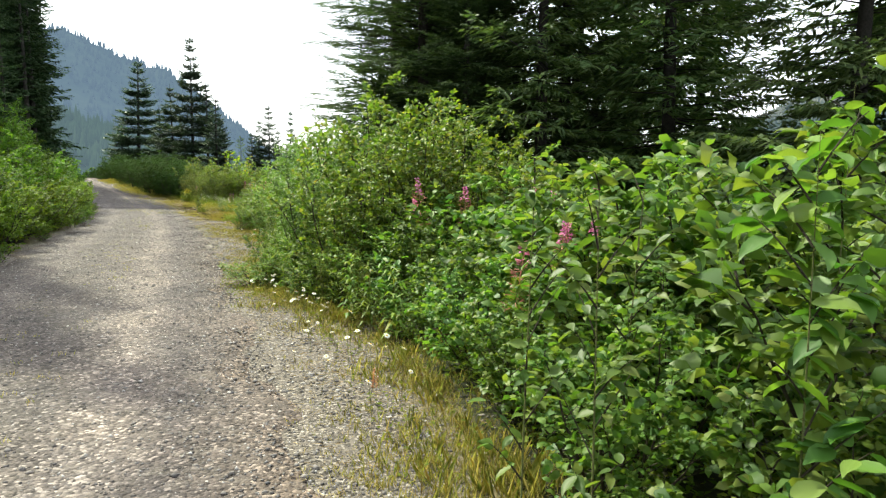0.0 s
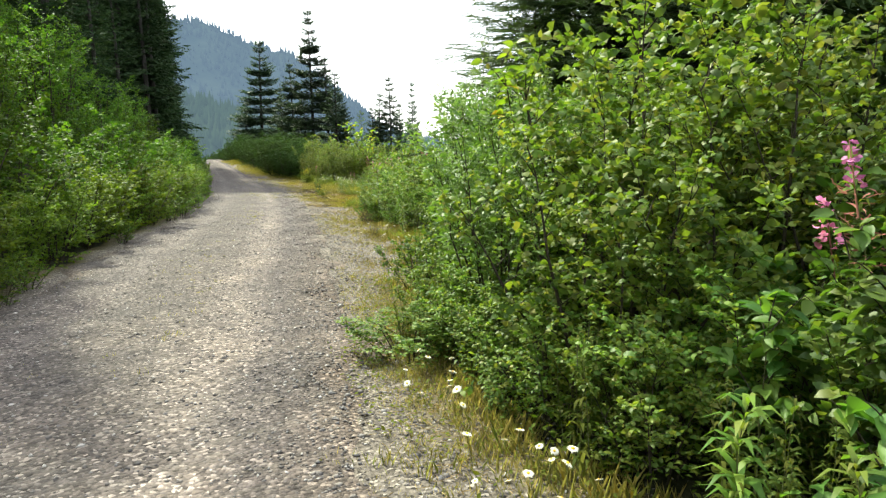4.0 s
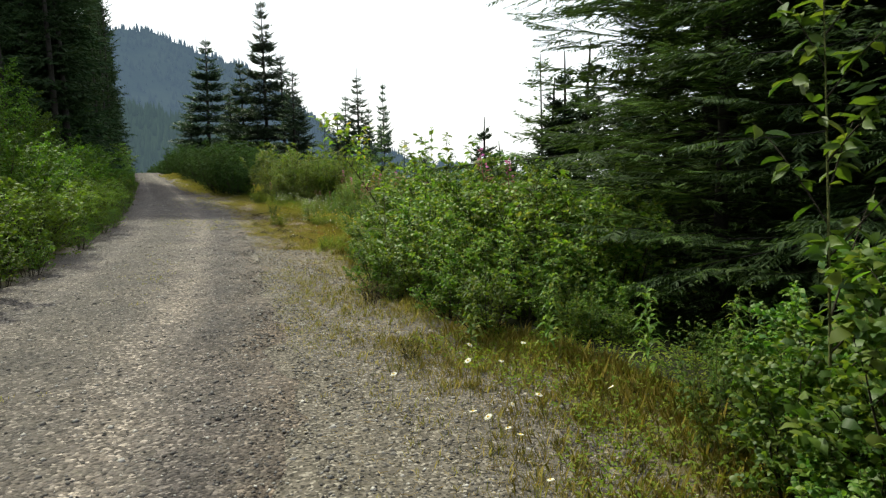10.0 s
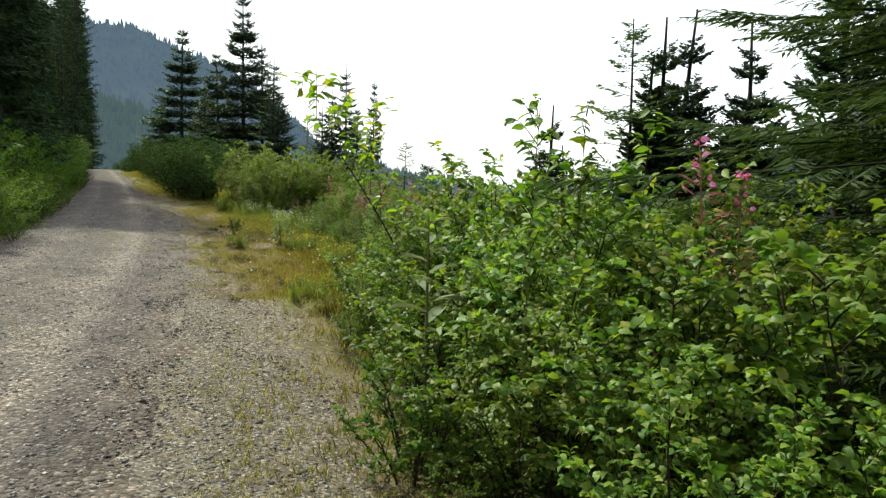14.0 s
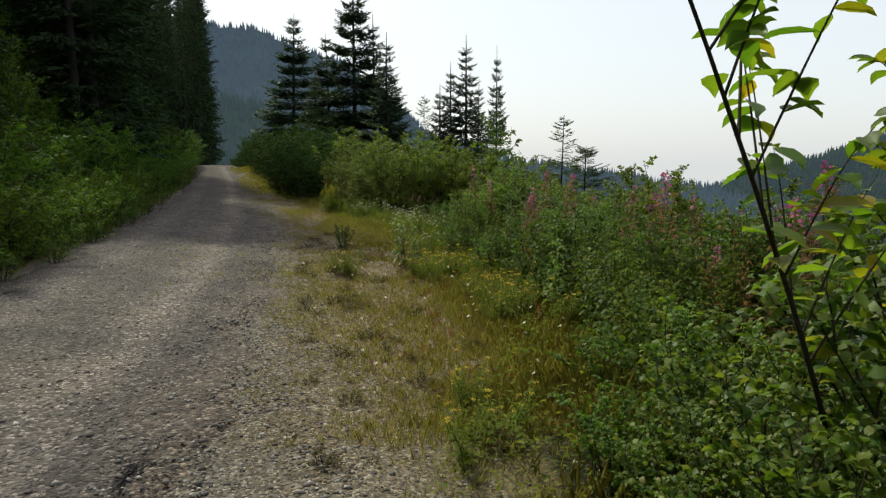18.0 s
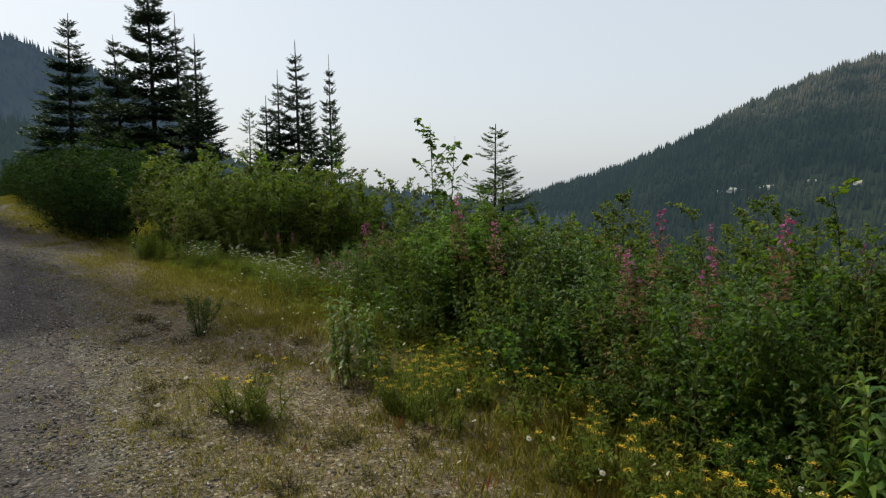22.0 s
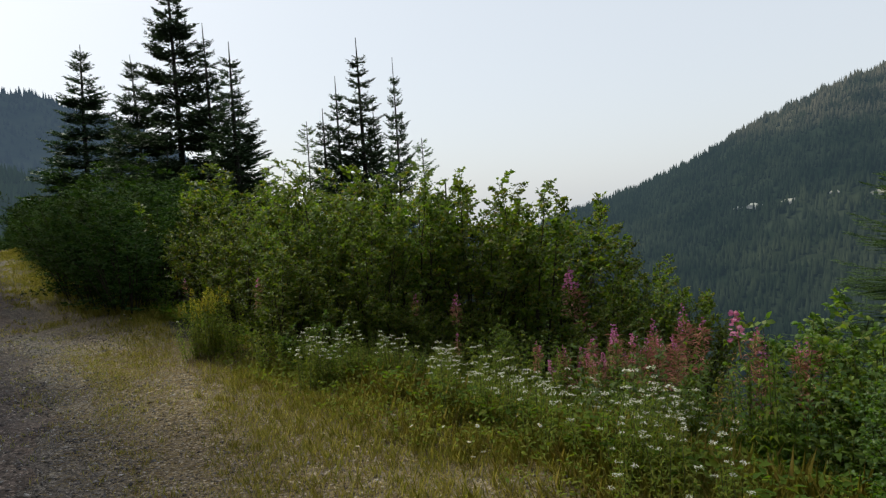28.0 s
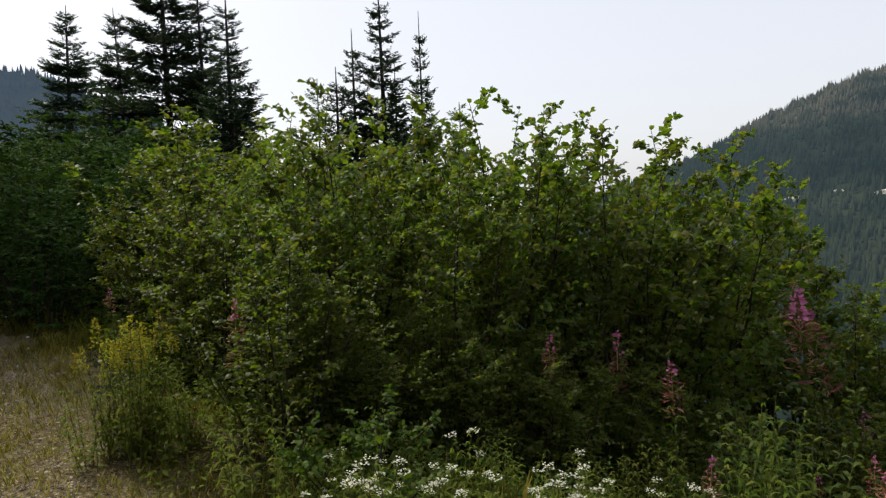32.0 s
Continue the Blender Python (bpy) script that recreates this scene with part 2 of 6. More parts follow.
def gravel_ground():
    """Crushed stone: single stones by cells, damp and dusty patches, two pale worn wheel tracks."""
    m, n, l, b = material("gravel", 0.92, 0.2)
    pos = n.new("ShaderNodeNewGeometry").outputs["Position"]
    across = n.new("ShaderNodeAttribute")
    across.attribute_name = "across"
    cells = n.new("ShaderNodeTexVoronoi")
    cells.inputs["Scale"].default_value = 46
    l.new(pos, cells.inputs["Vector"])
    big = n.new("ShaderNodeTexVoronoi")
    big.inputs["Scale"].default_value = 19
    l.new(pos, big.inputs["Vector"])
    stone = ramp(n, [(0.0, (0.02, 0.018, 0.018)), (0.28, (0.07, 0.064, 0.064)), (0.55, (0.16, 0.144, 0.138)), (0.78, (0.06, 0.058, 0.063)), (1.0, (0.44, 0.41, 0.395))])
    grey = n.new("ShaderNodeSeparateColor")
    l.new(cells.outputs["Color"], grey.inputs[0])
    l.new(grey.outputs[0], stone.inputs[0])
    stone2 = ramp(n, [(0.0, (0.04, 0.038, 0.038)), (0.5, (0.114, 0.105, 0.103)), (1.0, (0.26, 0.243, 0.238))])
    grey2 = n.new("ShaderNodeSeparateColor")
    l.new(big.outputs["Color"], grey2.inputs[0])
    l.new(grey2.outputs[1], stone2.inputs[0])
    both = mixed(n, l, 0.04, mixed(n, l, 0.25, stone.outputs[0], stone2.outputs[0]), (0.125, 0.117, 0.115))
    dust = noise_tex(n, l, 0.9, 5, 0.65, pos)
    dust_r = ramp(n, [(0.35, (0.61, 0.585, 0.585)), (0.65, (0.98, 0.91, 0.85))])
    l.new(dust.outputs[0], dust_r.inputs[0])
    worn = ramp(n, [(0.0, (0.85, 0.78, 0.66)), (0.08, (0.82, 0.8, 0.78)), (0.16, (0.88, 0.86, 0.85)), (0.26, (1.14, 1.11, 1.09)), (0.38, (0.82, 0.81, 0.79)), (0.58, (0.9, 0.88, 0.85)), (0.70, (1.5, 1.44, 1.36)), (0.81, (0.74, 0.71, 0.72)), (0.91, (0.88, 0.82, 0.76)), (1.0, (1.05, 0.92, 0.78))])
    wob = noise_tex(n, l, 0.5, 2, 0.5, pos)
    add = n.new("ShaderNodeMath")
    add.operation = "MULTIPLY_ADD"
    add.inputs[1].default_value = 0.16
    l.new(wob.outputs[0], add.inputs[0])
    l.new(across.outputs["Fac"], add.inputs[2])
    sub = n.new("ShaderNodeMath")
    sub.operation = "SUBTRACT"
    sub.inputs[1].default_value = 0.08
    l.new(add.outputs[0], sub.inputs[0])
    l.new(sub.outputs[0], worn.inputs[0])
    col = mixed(n, l, 1.0, mixed(n, l, 1.0, both, dust_r.outputs[0], "MULTIPLY"), worn.outputs[0], "MULTIPLY")
    soil = noise_tex(n, l, 6, 5, 0.7, pos)
    soil_r = ramp(n, [(0.5, (0, 0, 0)), (0.68, (0.55, 0.55, 0.55))])
    l.new(soil.outputs[0], soil_r.inputs[0])
    l.new(mixed(n, l, soil_r.outputs[0], col, (0.11, 0.096, 0.082)), b.inputs["Base Color"])
    bump = n.new("ShaderNodeBump")
    bump.inputs["Strength"].default_value, bump.inputs["Distance"].default_value = 1.0, 0.014
    height = n.new("ShaderNodeMath")
    height.operation = "ADD"
    l.new(cells.outputs["Distance"], height.inputs[0])
    l.new(big.outputs["Distance"], height.inputs[1])
    bump.invert = True
    l.new(height.outputs[0], bump.inputs["Height"])
    l.new(bump.outputs[0], b.inputs["Normal"])
    return m


def verge_ground():
    """Stony soil with moss, dry litter and thin grass showing between the plants; shade under them is put into the
    colour.
    """
    m, n, l, b = material("verge_soil", 0.95, 0.15)
    pos = n.new("ShaderNodeNewGeometry").outputs["Position"]
    cells = n.new("ShaderNodeTexVoronoi")
    cells.inputs["Scale"].default_value = 62
    l.new(pos, cells.inputs["Vector"])
    sep = n.new("ShaderNodeSeparateColor")
    l.new(cells.outputs["Color"], sep.inputs[0])
    stone = ramp(n, [(0.0, (0.03, 0.024, 0.017)), (0.3, (0.105, 0.081, 0.052)), (0.55, (0.215, 0.166, 0.1)), (0.78, (0.09, 0.071, 0.049)), (1.0, (0.42, 0.355, 0.27))])
    l.new(sep.outputs[0], stone.inputs[0])
    grey = ramp(n, [(0.0, (0.025, 0.022, 0.019)), (0.3, (0.08, 0.069, 0.057)), (0.55, (0.155, 0.133, 0.111)), (0.78, (0.07, 0.061, 0.053)), (1.0, (0.31, 0.275, 0.235))])
    l.new(sep.outputs[0], grey.inputs[0])
    axes = n.new("ShaderNodeSeparateXYZ")
    l.new(pos, axes.inputs[0])
    along = n.new("ShaderNodeMapRange")
    along.inputs["From Min"].default_value, along.inputs["From Max"].default_value = 22.0, 29.0
    l.new(axes.outputs[1], along.inputs[0])
    away = n.new("ShaderNodeAttribute")
    away.attribute_name = "away"
    tan = n.new("ShaderNodeMath")
    tan.operation = "MULTIPLY"
    l.new(along.outputs[0], tan.inputs[0])
    l.new(away.outputs["Fac"], tan.inputs[1])
    patch = noise_tex(n, l, 1.1, 6, 0.7, pos)
    litter = noise_tex(n, l, 25, 5, 0.7, pos)
    lit = ramp(n, [(0.3, (0.042, 0.04, 0.016)), (0.5, (0.11, 0.091, 0.042)), (0.72, (0.19, 0.148, 0.073))])
    l.new(litter.outputs[0], lit.inputs[0])
    edge = n.new("ShaderNodeAttribute")
    edge.attribute_name = "green"
    how = n.new("ShaderNodeMath")
    how.operation = "ADD"
    l.new(patch.outputs[0], how.inputs[0])
    l.new(edge.outputs["Fac"], how.inputs[1])
    mask = ramp(n, [(0.6, (0, 0, 0)), (0.9, (1, 1, 1))])
    l.new(how.outputs[0], mask.inputs[0])
    floor_col = mixed(n, l, mask.outputs[0], mixed(n, l, tan.outputs[0], grey.outputs[0], stone.outputs[0]), lit.outputs[0])
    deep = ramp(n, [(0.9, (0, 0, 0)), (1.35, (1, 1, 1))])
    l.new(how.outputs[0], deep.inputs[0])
    # moss tone taken nearly to black: shade under the plants painted in
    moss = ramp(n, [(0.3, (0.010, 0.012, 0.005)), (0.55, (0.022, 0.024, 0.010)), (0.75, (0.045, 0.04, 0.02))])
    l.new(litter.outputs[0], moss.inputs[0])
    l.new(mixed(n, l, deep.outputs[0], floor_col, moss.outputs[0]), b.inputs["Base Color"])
    bump = n.new("ShaderNodeBump")
    bump.inputs["Strength"].default_value, bump.inputs["Distance"].default_value = 0.8, 0.02
    l.new(litter.outputs[0], bump.inputs["Height"])
    l.new(bump.outputs[0], b.inputs["Normal"])
    return m


def far_slope(name, low, high, haze_tint, share, share_far=None, reach=(400, 1900), bald=None):
    """Distant forest: dark tree texture and open patches; haze is painted on as surface emission, thicker with
    distance.
    """
    m, n, l, b = material(name, 1.0, 0.0)
    pos = n.new("ShaderNodeNewGeometry").outputs["Position"]
    t = noise_tex(n, l, 0.009, 9, 0.75, pos)
    r = ramp(n, [(0.38, low), (0.7, high)])
    l.new(t.outputs[0], r.inputs[0])
    stand = noise_tex(n, l, 0.0028, 4, 0.6, pos)
    stand_r = ramp(n, [(0.42, (0.72, 0.78, 0.8)), (0.62, (1.3, 1.2, 1.05))])
    l.new(stand.outputs[0], stand_r.inputs[0])
    col = mixed(n, l, 1.0, r.outputs[0], stand_r.outputs[0], "MULTIPLY")
    if bald:
        axes = n.new("ShaderNodeSeparateXYZ")
        l.new(pos, axes.inputs[0])
        high_up = n.new("ShaderNodeMapRange")
        high_up.inputs["From Min"].default_value, high_up.inputs["From Max"].default_value = bald
        l.new(axes.outputs[2], high_up.inputs[0])
        open_r = ramp(n, [(0.42, (0.08, 0.08, 0.08)), (0.6, (0.75, 0.75, 0.75))])
        l.new(noise_tex(n, l, 0.012, 6, 0.65, pos).outputs[0], open_r.inputs[0])
        scree = mixed(n, l, open_r.outputs[0], col, (0.19, 0.16, 0.12))
        col = mixed(n, l, high_up.outputs[0], col, scree)
    l.new(col, b.inputs["Base Color"])
    # emission on the slope itself stands in for haze in front of it
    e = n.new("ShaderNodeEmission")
    e.inputs[0].default_value = (*haze_tint, 1)
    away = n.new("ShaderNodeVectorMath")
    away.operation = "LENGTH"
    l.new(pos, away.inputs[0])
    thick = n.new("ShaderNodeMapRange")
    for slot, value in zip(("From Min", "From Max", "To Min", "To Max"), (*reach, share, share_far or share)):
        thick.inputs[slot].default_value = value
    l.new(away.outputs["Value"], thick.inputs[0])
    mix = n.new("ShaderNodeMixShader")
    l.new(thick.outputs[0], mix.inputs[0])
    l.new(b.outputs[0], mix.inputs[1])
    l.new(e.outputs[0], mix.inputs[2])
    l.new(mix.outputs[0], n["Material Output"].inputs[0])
    return m


M_GRAVEL, M_VERGE = gravel_ground(), verge_ground()
M_FAR_L = far_slope("haze_painted_far_forest", (0.012, 0.02, 0.014), (0.03, 0.042, 0.03), (0.095, 0.135, 0.195), 0.5)
M_MID_L = far_slope("haze_painted_valley_forest", (0.012, 0.022, 0.012), (0.03, 0.045, 0.025), (0.08, 0.115, 0.14), 0.42)
M_FAR_R = far_slope("haze_painted_slope_forest", (0.006, 0.012, 0.006), (0.043, 0.052, 0.033), (0.082, 0.122, 0.15), 0.17, 0.42, bald=(110, 200))
M_FAR_ROCK = far_slope("haze_painted_pale_rock", (0.4, 0.38, 0.34), (0.55, 0.52, 0.46), (0.3, 0.34, 0.37), 0.3)


def stone_mat():
    m, n, l, b = material("loose_stone", 0.9, 0.25)
    geo = n.new("ShaderNodeNewGeometry")
    r = ramp(n, [(0.0, (0.05, 0.046, 0.046)), (0.3, (0.11, 0.1, 0.097)), (0.6, (0.19, 0.17, 0.155)), (0.8, (0.1, 0.096, 0.1)), (1.0, (0.44, 0.415, 0.39))])
    l.new(geo.outputs["Random Per Island"], r.inputs[0])
    t = noise_tex(n, l, 90, 4, 0.6)
    l.new(mixed(n, l, 0.35, r.outputs[0], t.outputs[0], "OVERLAY"), b.inputs["Base Color"])
    return m


M_STONE = stone_mat()


# ---- plan: the road's edges, the line of the plants and the height of the ground ----
def curve(ys, xs):
    return lambda y: np.interp(y, ys, xs)


road_right = curve([-40, 0, 4, 8, 12, 16, 20, 27, 33, 38, 42, 46.4, 50.5, 59.3, 70, 85, 110], [0.3, 0.35, 0.3, 0.2, 0.0, -0.2, -0.45, -1.05, -1.75, -2.5, -3.15, -4.3, -5.3, -7.4, -10.1, -14.0, -20.6])
road_left = curve([-40, 5, 12, 18, 24, 31, 34, 39, 42.5, 47, 51, 60, 68, 77, 110], [-3.4, -3.3, -3.5, -3.9, -4.1, -4.8, -5.3, -6.2, -6.8, -7.5, -8.15, -10.1, -12.1, -14.4, -23.0])
plant_line = curve([-40, 3, 6, 7.4, 8.2, 10, 13, 14.2, 16.3, 17.6, 19, 20.4, 23.6, 26, 28, 30.7, 33, 35, 38, 40, 42, 45, 50, 56, 62, 70, 85, 110], [1.2, 1.2, 1.3, 1.1, 0.6, 0.4, 0.7, 1.2, 1.9, 1.6, 1.1, 0.7, 0.5, 0.9, 1.7, 1.5, 1.2, 1.0, 0.5, -0.3, -0.8, -1.9, -3.9, -5.6, -7.1, -9.1, -13.0, -19.6])


def road_height(y):
    y = np.asarray(y, float)
    return 0.055 * np.clip(y - 36, 0, None) ** 2 / (np.clip(y - 36, 0, None) + 12) - 0.12 * np.clip(y - 73.5, 0, 60)


def ground_height(x, y):
    x, y = np.asarray(x, float), np.asarray(y, float)
    z = road_height(np.clip(y, -40, 110))
    right = np.clip(x - plant_line(y) - 0.9, 0, None)
    fall = 0.42 * right ** 2 / (right + 2.0)
    # below the last stretch of verge the slope breaks off sooner and steeper
    brink = np.clip(x - plant_line(y) - 0.3, 0, None)
    here = np.clip((y - 35.5) / 2.0, 0, 1) * np.clip((43.6 - y) / 1.2, 0, 1)
    fall = fall + here * np.clip(0.38 * brink ** 2 / (brink + 0.15) - fall, 0, None)
    left = np.clip(road_left(y) - x - 0.7, 0, None)
    rise = 0.85 * left ** 2 / (left + 1.2)
    rough = 0.03 * np.sin(x * 2.3 + 1.3 * np.sin(y * 0.9)) * np.sin(y * 1.7) + 0.012 * np.sin(x * 7.1 + y * 3.3)
    rise = rise * np.clip(1 - (y - 90) / 140, 0.12, 1) - 0.13 * np.clip(y - 112, 0, 900)
    return z - np.minimum(fall, 230 + 0 * fall) + np.where(rise > 0, 150 * (1 - np.exp(-np.maximum(rise, 0) / 150)), rise) + rough


def gz(x, y):
    return float(ground_height(x, y))


# ---- mesh helpers ----
def mesh_from(name, verts, faces, mat, smooth=False):
    me = bpy.data.meshes.new(name)
    verts = np.asarray(verts, np.float32)
    faces = np.asarray(faces, np.int32)
    k = faces.shape[1]
    me.vertices.add(len(verts))
    me.vertices.foreach_set("co", verts.ravel())
    me.loops.add(faces.size)
    me.loops.foreach_set("vertex_index", faces.ravel())
    me.polygons.add(len(faces))
    me.polygons.foreach_set("loop_start", np.arange(0, faces.size, k, dtype=np.int32))
    if smooth:
        me.polygons.foreach_set("use_smooth", np.ones(len(faces), bool))
    me.update(calc_edges=True)
    me.materials.append(mat)
    return me


def joined(chunks):
    """One vertex and face array out of several (faces of one size)."""
    verts, faces, at = [], [], 0
    for v, f in chunks:
        verts.append(v)
        faces.append(np.asarray(f) + at)
        at += len(v)
    return np.concatenate(verts), np.concatenate(faces)


def part(name, me, parent, label=""):
    ob = new(name, me)
    ob.parent = parent
    return tagged(ob, label)


def thing(name, label, category, group=""):
    return tagged(new(name), label, category, group)


def unit(v):
    return v / np.maximum(np.linalg.norm(v, axis=-1, keepdims=True), 1e-9)


def tubes(lines, radii, sides=4):
    """Tapered tubes along lines of shape (n, k, 3) with radii (n, k): quads."""
    n, k, _ = lines.shape
    way = unit(np.gradient(lines, axis=1))
    ref = np.where(np.abs(way[..., 2:]) > 0.9, np.array([1.0, 0, 0]), np.array([0, 0, 1.0]))
    a = unit(np.cross(way, ref))
    b = np.cross(way, a)
    ang = np.arange(sides) * 2 * np.pi / sides
    ring = lines[:, :, None] + radii[:, :, None, None] * (np.cos(ang)[:, None] * a[:, :, None] + np.sin(ang)[:, None] * b[:, :, None])
    verts = ring.reshape(-1, 3)
    i = np.arange(n)[:, None, None] * k * sides + np.arange(k - 1)[None, :, None] * sides
    j, j2 = np.arange(sides)[None, None], (np.arange(sides)[None, None] + 1) % sides
    faces = np.stack([i + j, i + j2, i + sides + j2, i + sides + j], -1).reshape(-1, 4)
    return verts, faces


def blades(base, way, face, length, width, fold=0.25, curl=0.0, kind="oval"):
    """Leaves; way: along the leaf, face: its upper side. oval: bent along its length; round: with a folded midrib; small: two triangles."""
    way = unit(way)
    side = unit(np.cross(way, face))
    up = np.cross(side, way)
    L, W = length[:, None], width[:, None]

    def at(a, across, lift):
        return base + way * L * a + side * W * across + up * (L * lift)

    if kind == "small":
        rows = [at(0, 0, 0), at(0.42, 0.5, fold * 0.3), at(1, 0, -curl), at(0.42, -0.5, fold * 0.3)]
        tris = [[0, 2, 1], [0, 3, 2]]
    elif kind == "oval":
        bend = 0.5 * curl + 0.06
        rows = [at(0, 0, 0), at(0.25, 0.42, bend), at(0.68, 0.43, bend * 0.8), at(1, 0, -curl - 0.05), at(0.68, -0.43, bend * 0.8 + 0.05), at(0.25, -0.42, bend)]
        tris = [[0, 5, 1], [1, 5, 4], [1, 4, 2], [2, 4, 3]]
    else:
        f = fold * 0.3
        spots = ((0.1, 0.24), (0.34, 0.46), (0.62, 0.41), (0.85, 0.2))
        right = [at(u, w, f * w * 2 - 0.4 * curl * u) for u, w in spots]
        left = [at(u, -w, f * w * 2 - 0.4 * curl * u + 0.03 * w) for u, w in spots]
        rows = [at(0, 0, 0), *right, at(1, 0, -curl - 0.04), *left, at(0.36, 0, -0.02), at(0.68, 0, -0.02 - 0.3 * curl)]
        tris = [[0, 10, 1], [1, 10, 2], [2, 10, 11], [2, 11, 3], [3, 11, 4], [4, 11, 5], [0, 6, 10], [6, 7, 10], [7, 11, 10], [7, 8, 11], [8, 9, 11], [9, 5, 11]]
    verts = np.stack(rows, 1).reshape(-1, 3)
    i = np.arange(len(base))[:, None] * len(rows)
    return verts, np.concatenate([i + np.array(t) for t in tris])


def strips(base, way, face, length, width, droop=0.1):
    """Needle sprays: long pointed diamonds, two triangles each, slightly roofed."""
    way = unit(way)
    side = unit(np.cross(way, face))
    up = np.cross(side, way)
    L, W = length[:, None], width[:, None]
    mid = base + way * L * 0.4
    tip = base + way * L - up * L * droop
    verts = np.stack([base, mid + side * W * 0.5 - up * W * 0.12, tip, mid - side * W * 0.5 - up * W * 0.12], 1).reshape(-1, 3)
    i = np.arange(len(base))[:, None] * 4
    return verts, np.concatenate([i + np.array([0, 1, 2]), i + np.array([0, 2, 3])])


# ---- plants ----
def shrub_meshes(seed, height, radius, stems=12, boughs=10, sprigs=4, per=5, leaf=0.07, slim=0.62, mat=None, bough=0.55, base_at=0.08, kind="oval", woody=True, upright=0.7, droop=0.12, dense_top=0.9):
    """A many-stemmed shrub: stems carry arching boughs, boughs carry sprigs, and leaves stand in two ranks along them."""
    g = np.random.default_rng(seed)
    k = 8
    s = np.linspace(0, 1, k)
    az = np.arange(stems) * 2.4 + g.normal(0, 0.4, stems)
    out = radius * np.sqrt((np.arange(stems) + 0.4) / stems) * g.uniform(0.6, 0.85, stems)
    top = height * g.uniform(0.7, 1.0, stems) * (1 - 0.3 * (out / radius) ** 2)
    top[0] = height
    d = np.stack([np.cos(az), np.sin(az)], -1)
    lines = np.zeros((stems, k, 3))
    lines[..., :2] = d[:, None] * (0.06 * radius + out[:, None, None] * (0.25 + 0.75 * s[None, :, None] ** 1.15))
    lines[..., 2] = top[:, None] * s ** 0.9
    lines[..., :2] += np.cumsum(g.normal(0, 0.014 * height, (stems, k, 2)), 1) * s[None, :, None]
    rad = (0.005 + 0.005 * height) * (1 - 0.88 * s)[None] * g.uniform(0.7, 1.2, (stems, 1))
    wood = [tubes(lines, rad, 4)]
    # boughs
    n = stems * boughs
    st = np.repeat(np.arange(stems), boughs)
    u = np.tile((np.arange(boughs) + 0.5) / boughs, stems) + g.normal(0, 0.35 / boughs, n)
    u = np.clip(base_at + (1 - base_at) * np.clip(u, 0.005, 1) ** dense_top, 0.02, 0.995)
    x = u * (k - 1)
    i0 = np.minimum(x.astype(int), k - 2)
    w = (x - i0)[:, None]
    base = lines[st, i0] * (1 - w) + lines[st, i0 + 1] * w
    ba = g.uniform(0, 6.283, n)
    hor = np.stack([np.cos(ba), np.sin(ba)], -1) + d[st] * 0.55
    way = unit(np.concatenate([unit(hor), (g.uniform(0.15, 1.0, n) + upright * u)[:, None]], 1))
    bl = bough * g.uniform(0.55, 1.1, n) * (1.1 - 0.6 * u)
    kk = 4
    t = np.linspace(0, 1, kk)
    arch = base[:, None] + way[:, None] * (bl[:, None] * t)[..., None]
    arch[..., 2] -= droop * bl[:, None] * t ** 2
    arch += g.normal(0, 0.02, arch.shape) * t[None, :, None] * bl[:, None, None] * 2
    # sprigs, in the plane of their bough
    m = n * sprigs
    bo = np.repeat(np.arange(n), sprigs)
    v = np.clip(np.tile((np.arange(sprigs) + 0.7) / (sprigs + 0.3), n) + g.normal(0, 0.06, m), 0.1, 1)
    x = v * (kk - 1)
    i0 = np.minimum(x.astype(int), kk - 2)
    w = (x - i0)[:, None]
    sb = arch[bo, i0] * (1 - w) + arch[bo, i0 + 1] * w
    along = unit(arch[bo, i0 + 1] - arch[bo, i0])
    side = unit(np.cross(along, np.array([0, 0, 1.0]))) * np.where(np.tile(np.arange(sprigs) % 2, n), 1, -1)[:, None]
    sw = unit(along * 0.8 + side * 0.75 + g.normal(0, 0.22, (m, 3)) + np.array([0, 0, 0.12]))
    sl = bl[bo] * g.uniform(0.28, 0.55, m) * (1.15 - 0.5 * v)
    if woody:
        wood.append(tubes(arch, np.tile(np.array([[0.0045, 0.0035, 0.0026, 0.0013]]), (n, 1)), 3))
    # leaves in two ranks along each sprig, and along the leading end of each stem
    q = m * per
    sp = np.repeat(np.arange(m), per)
    r = np.tile((np.arange(per) + 0.6) / per, m)
    rank = np.where(np.tile(np.arange(per) % 2, m), 1, -1)[:, None]
    p = sb[sp] + sw[sp] * (sl[sp] * r)[:, None]
    flat = unit(np.cross(sw[sp], np.array([0, 0, 1.0])))
    last = np.tile(np.arange(per) == per - 1, m)[:, None]
    lw = sw[sp] * np.where(last, 1.0, 0.55) + flat * rank * np.where(last, 0.1, 0.85) + g.normal(0, 0.38, (q, 3)) + np.array([0, 0, -0.12])
    fc = np.array([0, 0, 0.9]) + g.normal(0, 0.7, (q, 3)) + sw[sp] * 0.25
    e = stems * 12
    es = np.repeat(np.arange(stems), 12)
    er = np.tile(np.linspace(0.0, 1.0, 12), stems)[:, None]
    ep = lines[es, -3] * (1 - er) + lines[es, -1] * er
    ea = np.tile(np.arange(12) * 2.4, stems)
    ew = np.stack([np.cos(ea), np.sin(ea), g.uniform(0.1, 0.9, e)], -1)
    ef = np.stack([-0.7 * np.cos(ea), -0.7 * np.sin(ea), np.ones(e)], -1) + g.normal(0, 0.3, (e, 3))
    P, W, F = np.concatenate([p, ep]), np.concatenate([lw, ew]), np.concatenate([fc, ef])
